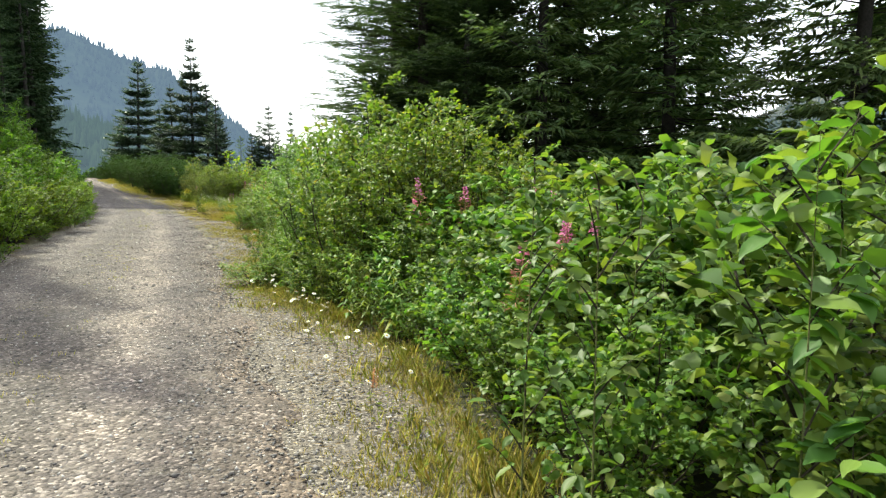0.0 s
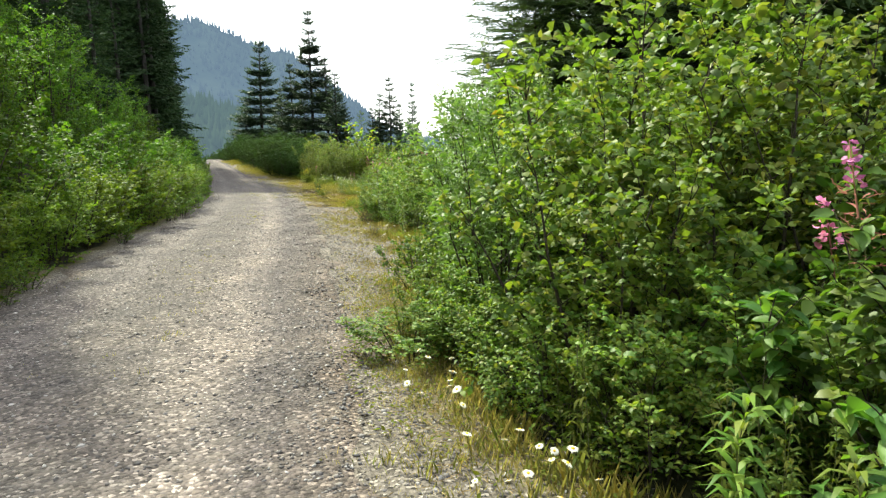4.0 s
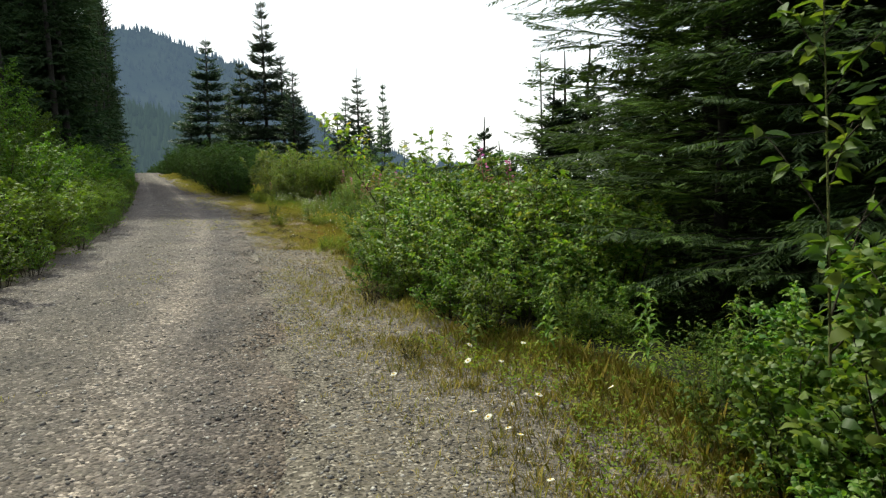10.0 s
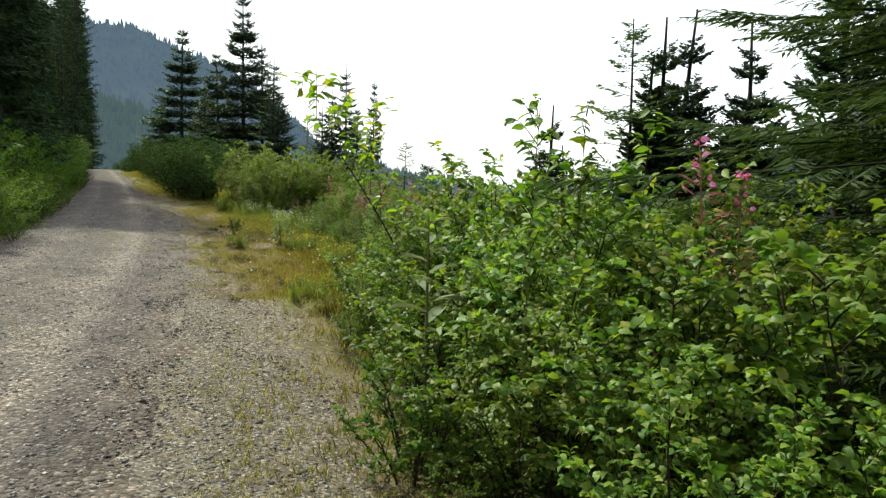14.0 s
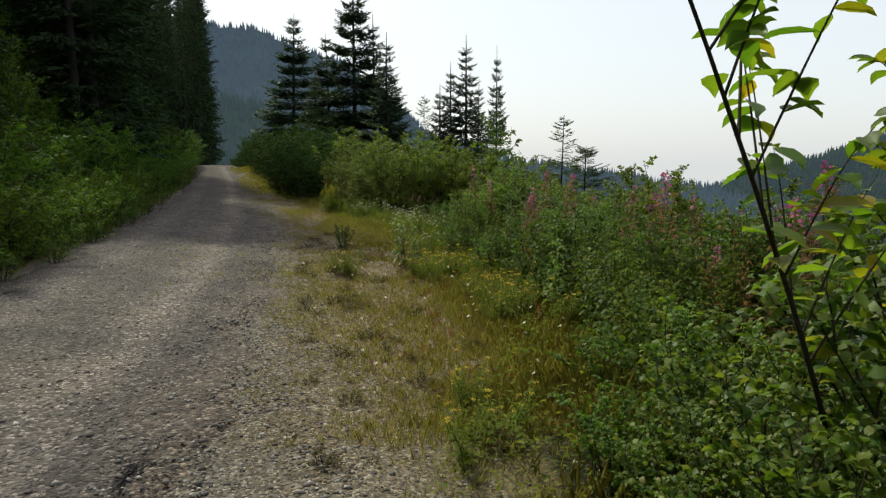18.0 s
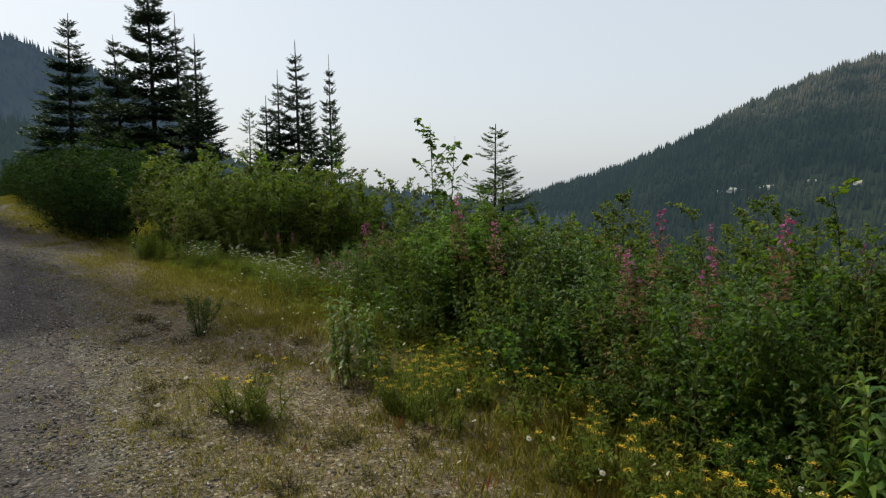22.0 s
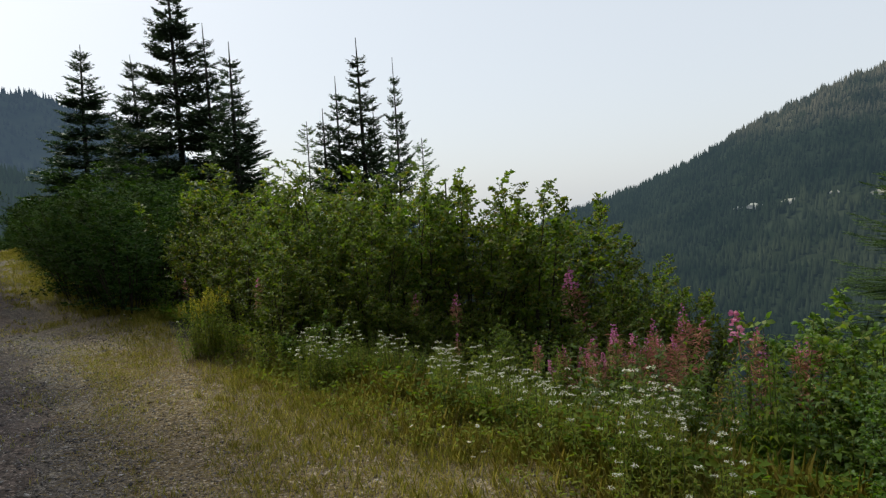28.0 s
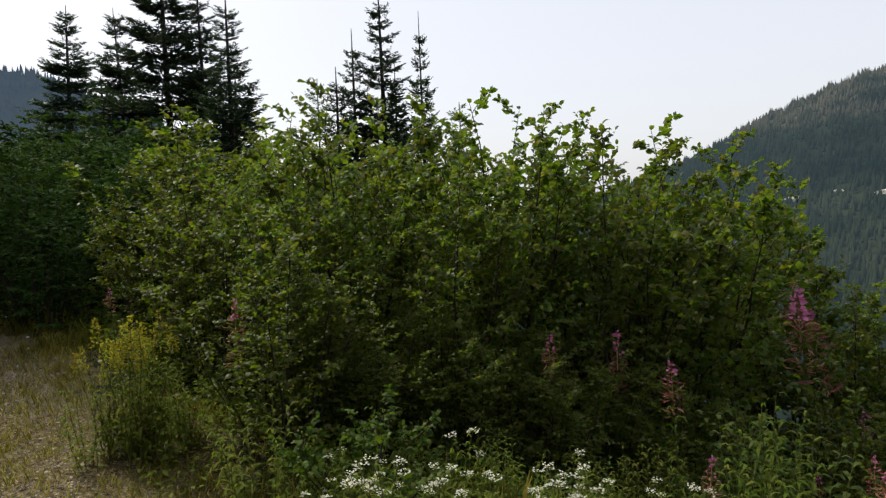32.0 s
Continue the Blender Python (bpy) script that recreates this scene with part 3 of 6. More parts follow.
    ll = leaf * np.concatenate([g.uniform(0.6, 1.2, q) * (1.1 - 0.35 * r), g.uniform(0.6, 1.05, e)])
    keep = P[:, 2] > 0.02
    lv = blades(P[keep], W[keep], F[keep], ll[keep], ll[keep] * slim, 0.35, 0.12, kind)
    wv, wf = joined(wood)
    return mesh_from("branchwork", wv, wf, M_STEM, True), mesh_from("foliage", *lv, mat)


def conifer_meshes(seed, height, radius, whorls, per_whorl, mat, twigs=12, subs=0, bare=0.06, top_open=0.25, droop=0.25, shape=0.85, strip=0.16, first=0.0, thin=1.0, trunk_r=None, needle=0.05, hang=0.12, longest=9.0, fine=False, toss=0.75, side_max=9.0, leader=0.975, scatter=0.3, ragged=0.6, sag=0.0):
    """A conifer: a tapered trunk with limbs, and its limbs and its sprays of needles, as three meshes."""
    g = np.random.default_rng(seed)
    k = 10
    s = np.linspace(0, 1, k)
    lean = g.normal(0, 0.012 * height, 2)
    trunk = np.zeros((1, k, 3))
    trunk[0, :, 2] = s * height
    trunk[0, :, :2] = lean * (s ** 2)[:, None]
    r0 = trunk_r or 0.011 * height + 0.02
    wood = [tubes(trunk, (r0 * (1 - s) ** 0.9 + (0.006 if leader > 0.97 else 0.012))[None], 8)]
    lev = first + (1 - first) * (np.linspace(bare, leader, whorls) + g.normal(0, 0.4 / whorls, whorls))
    n = whorls * per_whorl
    lv = np.clip(np.repeat(lev, per_whorl) + g.normal(0, scatter / whorls, n), 0.02, 0.985)
    az = np.tile(np.arange(per_whorl) * 2 * np.pi / per_whorl, whorls) + np.repeat(g.uniform(0, 6.28, whorls), per_whorl) + g.normal(0, 0.22, n)
    down = (lv - first) / (1 - first)
    length = radius * (1 - down) ** shape * g.uniform(ragged, 1.06, n) + 0.035 * radius + 0.03 * height * 0.3
    base = np.stack([lean[0] * lv ** 2, lean[1] * lv ** 2, lv * height], -1)
    d = np.stack([np.cos(az), np.sin(az), np.zeros(n)], -1)
    rise = 0.55 * down ** 1.5 - droop * (1 - down) + sag * g.normal(0, 1, n)
    kk = 5
    t = np.linspace(0, 1, kk)
    lim = base[:, None] + d[:, None] * (length[:, None] * t)[..., None]
    lim[..., 2] += length[:, None] * (rise[:, None] * t + (0.10 + 0.10 * (1 - down))[:, None] * t ** 2)
    lim += g.normal(0, 0.012, lim.shape) * length[:, None, None] * t[None, :, None]
    pick = [0, 1, 2, 3, 4] if fine else [0, 2, 4]
    wood.append(tubes(lim[:, pick], (0.006 * length + 0.003)[:, None] * (1.05 - t[pick])[None], 3))
    m = n * twigs
    br = np.repeat(np.arange(n), twigs)
    dense = np.clip(1.25 - top_open * 3.0 * np.clip(down - 0.55, 0, 1), 0.25, 1)[br]
    u = np.tile((np.arange(twigs) + 0.5) / twigs, n) + g.normal(0, 0.02, m)
    u = np.clip(0.14 + 0.86 * u, 0.05, 1.0)
    x = u * (kk - 1)
    i0 = np.minimum(x.astype(int), kk - 2)
    w = (x - i0)[:, None]
    p = lim[br, i0] * (1 - w) + lim[br, i0 + 1] * w
    along = unit(lim[br, i0 + 1] - lim[br, i0])
    side = np.stack([-d[br, 1], d[br, 0], np.zeros(m)], -1) * np.where(np.tile(np.arange(twigs) % 2, n), 1, -1)[:, None]
    tl = length[br] * (0.52 * (1 - u) + 0.13) * g.uniform(0.7, 1.2, m)
    if fine:
        tl = np.minimum(tl, side_max * g.uniform(0.7, 1.1, m))
    way = unit(along * 0.85 + side * (0.95 * (1 - 0.75 * u ** 3))[:, None] + np.stack([g.normal(0, 0.1, m), g.normal(0, 0.1, m), g.normal(-0.10, 0.13, m)], -1))
    up = np.tile(np.array([0, 0, 1.0]), (m, 1)) + g.normal(0, 0.25, (m, 3))
    keep = g.uniform(0, 1, m) < dense * thin
    chunks = []
    ww = strip * (0.5 + 0.5 * tl / max(tl.max(), 1e-6)) * g.uniform(0.7, 1.2, m)
    if subs:
        chunks.append(strips(p[keep], way[keep], up[keep] + g.normal(0, 0.6, (int(keep.sum()), 3)), tl[keep], np.full(int(keep.sum()), 0.006) if fine else np.minimum(ww[keep] * 0.5, needle)))
        q = int(keep.sum()) * subs
        tw = np.repeat(np.flatnonzero(keep), subs)
        v = np.tile((np.arange(subs) + 0.6) / subs, int(keep.sum())) + g.normal(0, 0.05, q)
        sp = p[tw] + way[tw] * (tl[tw] * v)[:, None]
        sside = unit(np.cross(way[tw], up[tw])) * np.where(np.tile(np.arange(subs) % 2, int(keep.sum())), 1, -1)[:, None]
        sw = unit(way[tw] * 0.9 + sside * 0.8 + g.normal(0, 0.2 * toss, (q, 3)) + np.array([0, 0, -hang]))
        sl = np.minimum(tl[tw] * (0.5 * (1 - v) + 0.16), longest) * g.uniform(0.7, 1.2, q)
        chunks.append(strips(sp, sw, up[tw] + g.normal(0, toss, (q, 3)), sl + (0.012 if fine else 0.04), np.minimum(0.4 * sl + 0.012, needle) * g.uniform(0.7, 1.2, q)))
    else:
        chunks.append(strips(p[keep], way[keep], up[keep], tl[keep], ww[keep]))
        cross = unit(np.cross(way, up))
        chunks.append(strips(p[keep], way[keep], cross[keep] + 0.3 * up[keep], tl[keep] * 0.9, ww[keep] * 0.7))
    # needles along the limbs themselves and at the leader
    if not fine:
        chunks.append(strips(lim[:, 2], lim[:, 4] - lim[:, 2], np.tile(np.array([0, 0, 1.0]), (n, 1)), np.linalg.norm(lim[:, 4] - lim[:, 2], axis=1) * 1.1, np.minimum(0.10 * length + 0.02, 2 * needle)))
    return mesh_from("trunk", *wood[0], M_BARK, True), mesh_from("limb", *wood[1], M_BARK, True), mesh_from("crown", *joined(chunks), mat)


def herb_meshes(seed, height, stems, radius, leaves, leaf, slim, mat=M_HERB, curl=0.25):
    """Upright herb: several stems with narrow leaves all the way up."""
    g = np.random.default_rng(seed)
    k = 5
    s = np.linspace(0, 1, k)
    az, rr = g.uniform(0, 6.28, stems), radius * np.sqrt(g.uniform(0, 1, stems))
    foot = np.stack([np.cos(az) * rr, np.sin(az) * rr, 0 * rr], -1)
    tip = foot * 1.5 + np.stack([g.normal(0, 0.07, stems), g.normal(0, 0.07, stems), height * g.uniform(0.65, 1, stems)], -1)
    lines = foot[:, None] + (tip - foot)[:, None] * s[None, :, None]
    lines[..., :2] += g.normal(0, 0.012, (stems, k, 2)) * s[None, :, None]
    n = stems * leaves
    st = np.repeat(np.arange(stems), leaves)
    u = np.clip(np.tile(np.linspace(0.12, 0.98, leaves), stems) + g.normal(0, 0.02, n), 0.03, 1)
    x = u * (k - 1)
    i0 = np.minimum(x.astype(int), k - 2)
    w = (x - i0)[:, None]
    p = lines[st, i0] * (1 - w) + lines[st, i0 + 1] * w
    a = np.tile(np.arange(leaves) * 2.4, stems) + np.repeat(g.uniform(0, 6.28, stems), leaves)
    way = np.stack([np.cos(a), np.sin(a), g.uniform(0.0, 0.7, n)], -1)
    ll = leaf * (1.1 - 0.55 * u) * g.uniform(0.7, 1.2, n)
    wood = [mesh_from("stem", *tubes(one[None], (0.0045 * (1 - 0.7 * s))[None], 4), M_GREENSTEM, True) for one in lines]
    return wood, mesh_from("foliage", *blades(p, way, np.tile(np.array([0, 0, 1.0]), (n, 1)), ll, ll * slim, 0.2, curl), mat), lines


def fireweed(seed, height, bloom, spent, petal=M_PINK, pods=1.0):
    """Fireweed: a leafy stem with a tapering spike, spent pods below and open flowers above."""
    g = np.random.default_rng(seed)
    stems, leaves, lines = herb_meshes(seed, height, 1, 0.0, 34, 0.13, 0.16)
    ob = thing("fireweed", "tall fireweed with a pink flower spike among green shrubs", "wildflower", "fireweed along the verge")
    part("stem", stems[0], ob)
    part("foliage", leaves, ob)
    tip, low = lines[0, -1], lines[0, 2]
    axis = unit((tip - low)[None])[0]
    spike = 0.15 * g.uniform(0.8, 1.2)
    top = tip + axis * spike * 0.55

    def whorl(n, a, b, size, width, mat, name):
        u = g.uniform(a, b, n)
        az = g.uniform(0, 6.28, n)
        r = 0.03 * np.clip(1.15 - u, 0.1, 1.0) * g.uniform(0.2, 1.0, n)
        p = top + axis * ((u - 1) * spike)[:, None] + np.stack([np.cos(az) * r, np.sin(az) * r, 0 * r], -1)
        way = np.stack([np.cos(az), np.sin(az), g.uniform(-0.4, 0.7, n)], -1)
        ln = size * g.uniform(0.7, 1.2, n)
        part(name, mesh_from(name, *blades(p, way, g.normal(0, 1, (n, 3)), ln, ln * width, 0.2, 0.1), mat), ob)["kind"] = "stuff"

    whorl(int(30 * bloom) + 12, 0.1, 1.0, 0.024, 0.8, petal, "flower_spike")
    if spent:
        whorl(int(54 * pods), -0.9 - 0.6 * pods, 0.25, 0.048 + 0.008 * pods, 0.11, M_SEED, "pod_spike")
    line = np.stack([tip - axis * spike * 0.9, tip, top])[None]
    part("flower_stalk", mesh_from("flower_stalk", *tubes(line, np.array([[0.004, 0.003, 0.001]]), 4), M_SEED), ob)
    return ob


def daisy(seed, height):
    """Ox-eye daisy: thin stem, ring of white petals and a yellow eye."""
    g = np.random.default_rng(seed)
    ob = thing("daisy", "white daisy with a yellow eye on a thin stem", "wildflower", "daisies on the verge")
    lean = g.normal(0, 0.05, 2)
    line = np.array([[[0, 0, 0], [lean[0] * 0.4, lean[1] * 0.4, height * 0.5], [lean[0], lean[1], height]]])
    part("stem", mesh_from("stem", *tubes(line, np.array([[0.002, 0.0018, 0.0015]]), 4), M_GREENSTEM), ob)
    n = 17
    a = np.arange(n) * 2 * np.pi / n
    c = line[0, -1]
    tilt = g.normal(0, 0.3, 2)
    way = np.stack([np.cos(a), np.sin(a), np.cos(a) * tilt[0] + np.sin(a) * tilt[1] - 0.05], -1)
    ln = np.full(n, 0.021) * g.uniform(0.85, 1.1, n)
    face = np.tile(unit(np.array([-tilt[0], -tilt[1], 1.0])), (n, 1))
    part("petals", mesh_from("petals", *blades(c + way * 0.005, way, face, ln, ln * 0.36, 0.1, 0.05), M_WHITE), ob)
    bm = bmesh.new()
    bmesh.ops.create_uvsphere(bm, u_segments=8, v_segments=5, radius=0.008)
    for v in bm.verts:
        v.co.z *= 0.5
        v.co += Vector(c) + Vector((0, 0, 0.002))
    me = bpy.data.meshes.new("eye")
    bm.to_mesh(me)
    bm.free()
    me.materials.append(M_YELLOW)
    part("eye", me, ob)
    return ob


def umbel(seed, height, name, label, mat, heads, size, group):
    """Branched herb with flat flower heads: yarrow, or a yellow-flowered kin."""
    g = np.random.default_rng(seed)
    stems, leaves, lines = herb_meshes(seed, height, heads, 0.09, 34, 0.075, 0.16, M_YARROW)
    ob = thing(name, label, "wildflower", group)
    for one in stems:
        part("stem", one, ob)
    part("foliage", leaves, ob)
    for line in lines:
        n = 30
        a, r = g.uniform(0, 6.28, n), 1.15 * size * np.sqrt(g.uniform(0, 1, n))
        p = line[-1] + np.stack([np.cos(a) * r, np.sin(a) * r, g.normal(0, 0.004, n) - r * r * 2], -1)
        way = np.stack([np.cos(a), np.sin(a), g.uniform(0, 0.4, n)], -1)
        ln = size * g.uniform(0.36, 0.52, n)
        part("flower_head", mesh_from("flower_head", *blades(p - unit(way) * size * 0.15, way, np.array([0, 0, 1.0]) + g.normal(0, 0.35, (n, 3)), ln, ln * 0.9, 0.1, kind="small"), mat), ob)
    return ob


def place(ob, x, y, scale=1.0, turn=None, sink=0.02, z=None):
    turn = random.uniform(0, 360) if turn is None else turn
    ob.matrix_basis = pose(x, y, (gz(x, y) if z is None else z) - sink, 0, 0, turn) @ Matrix.Diagonal((scale, scale, scale, 1))
    return ob


def another(ob, x, y, scale=1.0, turn=None, sink=0.02, squash=1.0, tilt=0.0):
    """A copy of a plant, set on the ground with its own turn and size."""
    turn = random.uniform(0, 360) if turn is None else turn
    c = copy_thing(ob, Matrix.Identity(4))
    c.matrix_basis = pose(x, y, gz(x, y) - sink, tilt, 0, turn) @ Matrix.Diagonal((scale, scale, scale * squash, 1))
    return c


# ---- the ground, one sheet to the horizon ----
def spaced(near_a, near_b, step, far, grow=1.22):
    out = list(np.arange(near_a, near_b + 1e-6, step))
    d, v = step, near_b
    while v < far:
        d *= grow
        v += d
        out.append(v)
    d, v = step, near_a
    while v > -far:
        d *= grow
        v -= d
        out.insert(0, v)
    return np.array(out)


def sheet(name, xs, ys, zfun, mat):
    gx, gy = np.meshgrid(xs, ys)
    z = zfun(gx, gy)
    v = np.stack([gx, gy, z], -1).reshape(-1, 3)
    nx = len(xs)
    i = (np.arange(len(ys) - 1)[:, None] * nx + np.arange(nx - 1)[None]).reshape(-1, 1)
    f = i + np.array([0, 1, nx + 1, nx])
    return mesh_from(name, v, f, mat, True), gx.ravel(), gy.ravel()


def under_road(x, y):
    inside = np.clip(np.minimum(road_right(y) - x, x - road_left(y)), -0.4, 0.4)
    return ground_height(x, y) - 0.05 * np.clip(inside / 0.4 + 0.2, 0, 1)


xs, ys = spaced(-9, 6, 0.16, 2600), spaced(-2, 50, 0.2, 2600)
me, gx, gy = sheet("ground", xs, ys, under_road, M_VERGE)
near = np.clip((26 - gy) / 3, 0, 1)
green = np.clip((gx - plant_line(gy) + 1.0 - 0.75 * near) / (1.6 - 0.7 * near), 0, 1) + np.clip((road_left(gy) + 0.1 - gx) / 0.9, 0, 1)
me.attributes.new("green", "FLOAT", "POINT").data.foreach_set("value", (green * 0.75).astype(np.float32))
blot = 0.25 * np.sin(gx * 5.1 + 1.3 * np.sin(gy * 2.3)) * np.sin(gy * 3.7 + gx)
me.attributes.new("away", "FLOAT", "POINT").data.foreach_set("value", np.clip((gx - road_right(gy) - 0.1) / 0.8 + blot, 0, 1).astype(np.float32))
tagged(new("ground", me), "stony verge soil with moss, dry litter and painted shade under plants", "ground", kind="structure")

# the road: a crowned gravel strip whose edges dip under the verge
ry = np.concatenate([np.arange(-30, 60, 0.25), np.arange(60, 111, 1.0)])
u = np.linspace(-0.06, 1.06, 34)
ru, rv = np.meshgrid(u, ry)
wig = 0.10 * np.sin(rv * 1.9) + 0.08 * np.sin(rv * 4.3 + 1) + 0.06 * np.sin(rv * 9.1)
left_x, right_x = road_left(rv), road_right(rv) + 0.12
rx = left_x + (right_x - left_x) * ru + wig * (np.abs(ru - 0.5) > 0.4)
ruts = -0.018 * np.exp(-(((ru - 0.27) / 0.07) ** 2)) - 0.018 * np.exp(-(((ru - 0.72) / 0.07) ** 2))
rz = road_height(rv) + 0.035 * (1 - (2 * ru - 1) ** 2) + ruts - 0.05 * np.clip((np.abs(ru - 0.5) - 0.45) / 0.1, 0, 1) + 0.004 * np.sin(rx * 9) * np.sin(rv * 7) + 0.01
nv = len(u)
i = (np.arange(len(ry) - 1)[:, None] * nv + np.arange(nv - 1)[None]).reshape(-1, 1)
me = mesh_from("road", np.stack([rx, rv, rz], -1).reshape(-1, 3), i + np.array([0, 1, nv + 1, nv]), M_GRAVEL, True)
me.attributes.new("across", "FLOAT", "POINT").data.foreach_set("value", ru.ravel().astype(np.float32))
tagged(new("road", me), "single-lane grey gravel forest road with worn wheel tracks", "road", kind="structure")


def road_surface(x, y):
    w = (x - road_left(y)) / (road_right(y) + 0.12 - road_left(y))
    ruts = -0.018 * np.exp(-(((w - 0.27) / 0.07) ** 2)) - 0.018 * np.exp(-(((w - 0.72) / 0.07) ** 2))
    z = road_height(y) + 0.035 * (1 - (2 * w - 1) ** 2) + ruts + 0.01
    return np.where((w > 0) & (w < 1), np.maximum(z, ground_height(x, y) - 0.05), ground_height(x, y))


# loose stones, thickest beside the wheel tracks
rng = np.random.default_rng(5)
n = 75000
y = rng.uniform(0.5, 46, n)
lx, rxx = road_left(y) + 0.2, plant_line(y) + 0.3
x = lx + (rxx - lx) * rng.uniform(0, 1, n)
x[: n // 2] = (road_right(y) + rng.normal(0.3, 0.6, n))[: n // 2]
size = np.clip(rng.lognormal(-4.7, 0.42, n), 0.0035, 0.026)
octa = np.array([[1, 0, 0], [0, 1, 0], [-1, 0, 0], [0, -1, 0], [0, 0, 1], [0, 0, -1.0]])
tri = np.array([[0, 1, 4], [1, 2, 4], [2, 3, 4], [3, 0, 4], [1, 0, 5], [2, 1, 5], [3, 2, 5], [0, 3, 5]])
shape = octa[None] * rng.uniform(0.6, 1.3, (n, 6, 1)) + rng.normal(0, 0.18, (n, 6, 3))
spin = rng.uniform(0, 6.28, n)
c, s = np.cos(spin)[:, None], np.sin(spin)[:, None]
sx, sy = shape[..., 0] * c - shape[..., 1] * s, shape[..., 0] * s + shape[..., 1] * c
v = np.stack([sx, sy, shape[..., 2] * 0.6], -1) * size[:, None, None] + np.stack([x, y, road_surface(x, y) + size * 0.08], -1)[:, None]
f = (np.arange(n)[:, None, None] * 6 + tri[None]).reshape(-1, 3)
tagged(new("gravel", mesh_from("gravel", v.reshape(-1, 3), f, M_STONE)), "loose crushed grey stones lying on the road and verge", "gravel", kind="stuff")


# ---- hills ----
def far_hill(name, bearings, crest, near, far, low, mat, label, trees, tree_h, seed):
    """A wooded mountainside: slope sheet from the valley up to its crest, and its trees."""
    g = np.random.default_rng(seed)
    b = np.linspace(bearings[0], bearings[-1], 150)
    e = np.interp(b, bearings, crest) + 0.10 * np.sin(b * 3.1) + 0.06 * np.sin(b * 7.7)
    s = np.linspace(0, 1.15, 40)
    B, S = np.meshgrid(np.radians(b), s)
    dist = near + (far - near) * S
    ang = np.radians(low + (e[None] - low) * np.sin(np.clip(S, 0, 1) * np.pi / 2) ** 0.9)
    z = dist * np.tan(ang) - np.clip(S - 1, 0, 1) * (far - near) * 0.9
    z += (np.sin(B * 55 + S * 3) * np.sin(S * 9 + B * 20)) * dist * 0.006 * (1 - np.abs(2 * np.clip(S, 0, 1) - 1))
    v = np.stack([np.sin(B) * dist, np.cos(B) * dist, z + 1.5], -1)
    nx = len(b)
    i = (np.arange(len(s) - 1)[:, None] * nx + np.arange(nx - 1)[None]).reshape(-1, 1)
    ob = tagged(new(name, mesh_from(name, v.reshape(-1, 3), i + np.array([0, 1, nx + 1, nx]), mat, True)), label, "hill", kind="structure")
    # trees: slim ragged cones standing on the slope
    bi, si = g.uniform(0, nx - 1.01, trees), 34.6 * g.uniform(0, 1, trees) ** 0.8
    si[: trees // 12] = g.uniform(33.8, 34.8, trees // 12)
    b0, s0 = bi.astype(int), si.astype(int)
    fb, fs = (bi - b0)[:, None], (si - s0)[:, None]
    p = (v[s0, b0] * (1 - fb) + v[s0, b0 + 1] * fb) * (1 - fs) + (v[s0 + 1, b0] * (1 - fb) + v[s0 + 1, b0 + 1] * fb) * fs
    h = tree_h * g.uniform(0.45, 1.15, trees) * (1 - 0.3 * (g.uniform(0, 1, trees) < 0.3))
    k = 5
    a = np.arange(k) * 2 * np.pi / k
    rad = h[:, None] * g.uniform(0.13, 0.22, (trees, 1)) * g.uniform(0.6, 1.2, (trees, k))
    ring = p[:, None] + np.stack([np.cos(a) * rad, np.sin(a) * rad, g.uniform(-0.05, 0.2, (trees, k)) * h[:, None]], -1)
    tip = p + np.stack([0 * h, 0 * h, h], -1)
    tv = np.concatenate([ring, tip[:, None]], 1).reshape(-1, 3)
    f = np.stack([np.arange(k), (np.arange(k) + 1) % k, np.full(k, k)], -1)
    tf = (np.arange(trees)[:, None, None] * (k + 1) + f[None]).reshape(-1, 3)
    tagged(new("far_forest", mesh_from("far_forest", tv, tf, mat)), "distant conifer forest with painted blue haze covering the hillside", "forest", kind="stuff")
    return v


far_hill("hill_north", [-75, -40, -14, -12.4, -9.2, -4.8, -3.2, 2.4, 4.1, 10, 18, 24, 32], [9, 11, 10.9, 10.6, 10.3, 8.5, 8.3, 3.9, 2.3, 0.6, -0.7, -1.5, -3], 700, 2000, -4, M_FAR_L, "wooded mountain ridge tinted with painted blue haze", 9000, 22, 11)
far_hill("hill_valley", [-60, -30, -14, -9, -3, 3, 9, 16], [7, 6.5, 5.2, 4.0, 2.0, 0.2, -1.5, -3], 420, 900, -6, M_MID_L, "lower wooded slope with painted misty haze", 9000, 17, 12)
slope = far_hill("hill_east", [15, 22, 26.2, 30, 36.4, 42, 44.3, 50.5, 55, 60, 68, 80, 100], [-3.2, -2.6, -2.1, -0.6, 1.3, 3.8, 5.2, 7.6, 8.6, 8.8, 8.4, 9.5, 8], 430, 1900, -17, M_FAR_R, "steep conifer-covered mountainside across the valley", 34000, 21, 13)

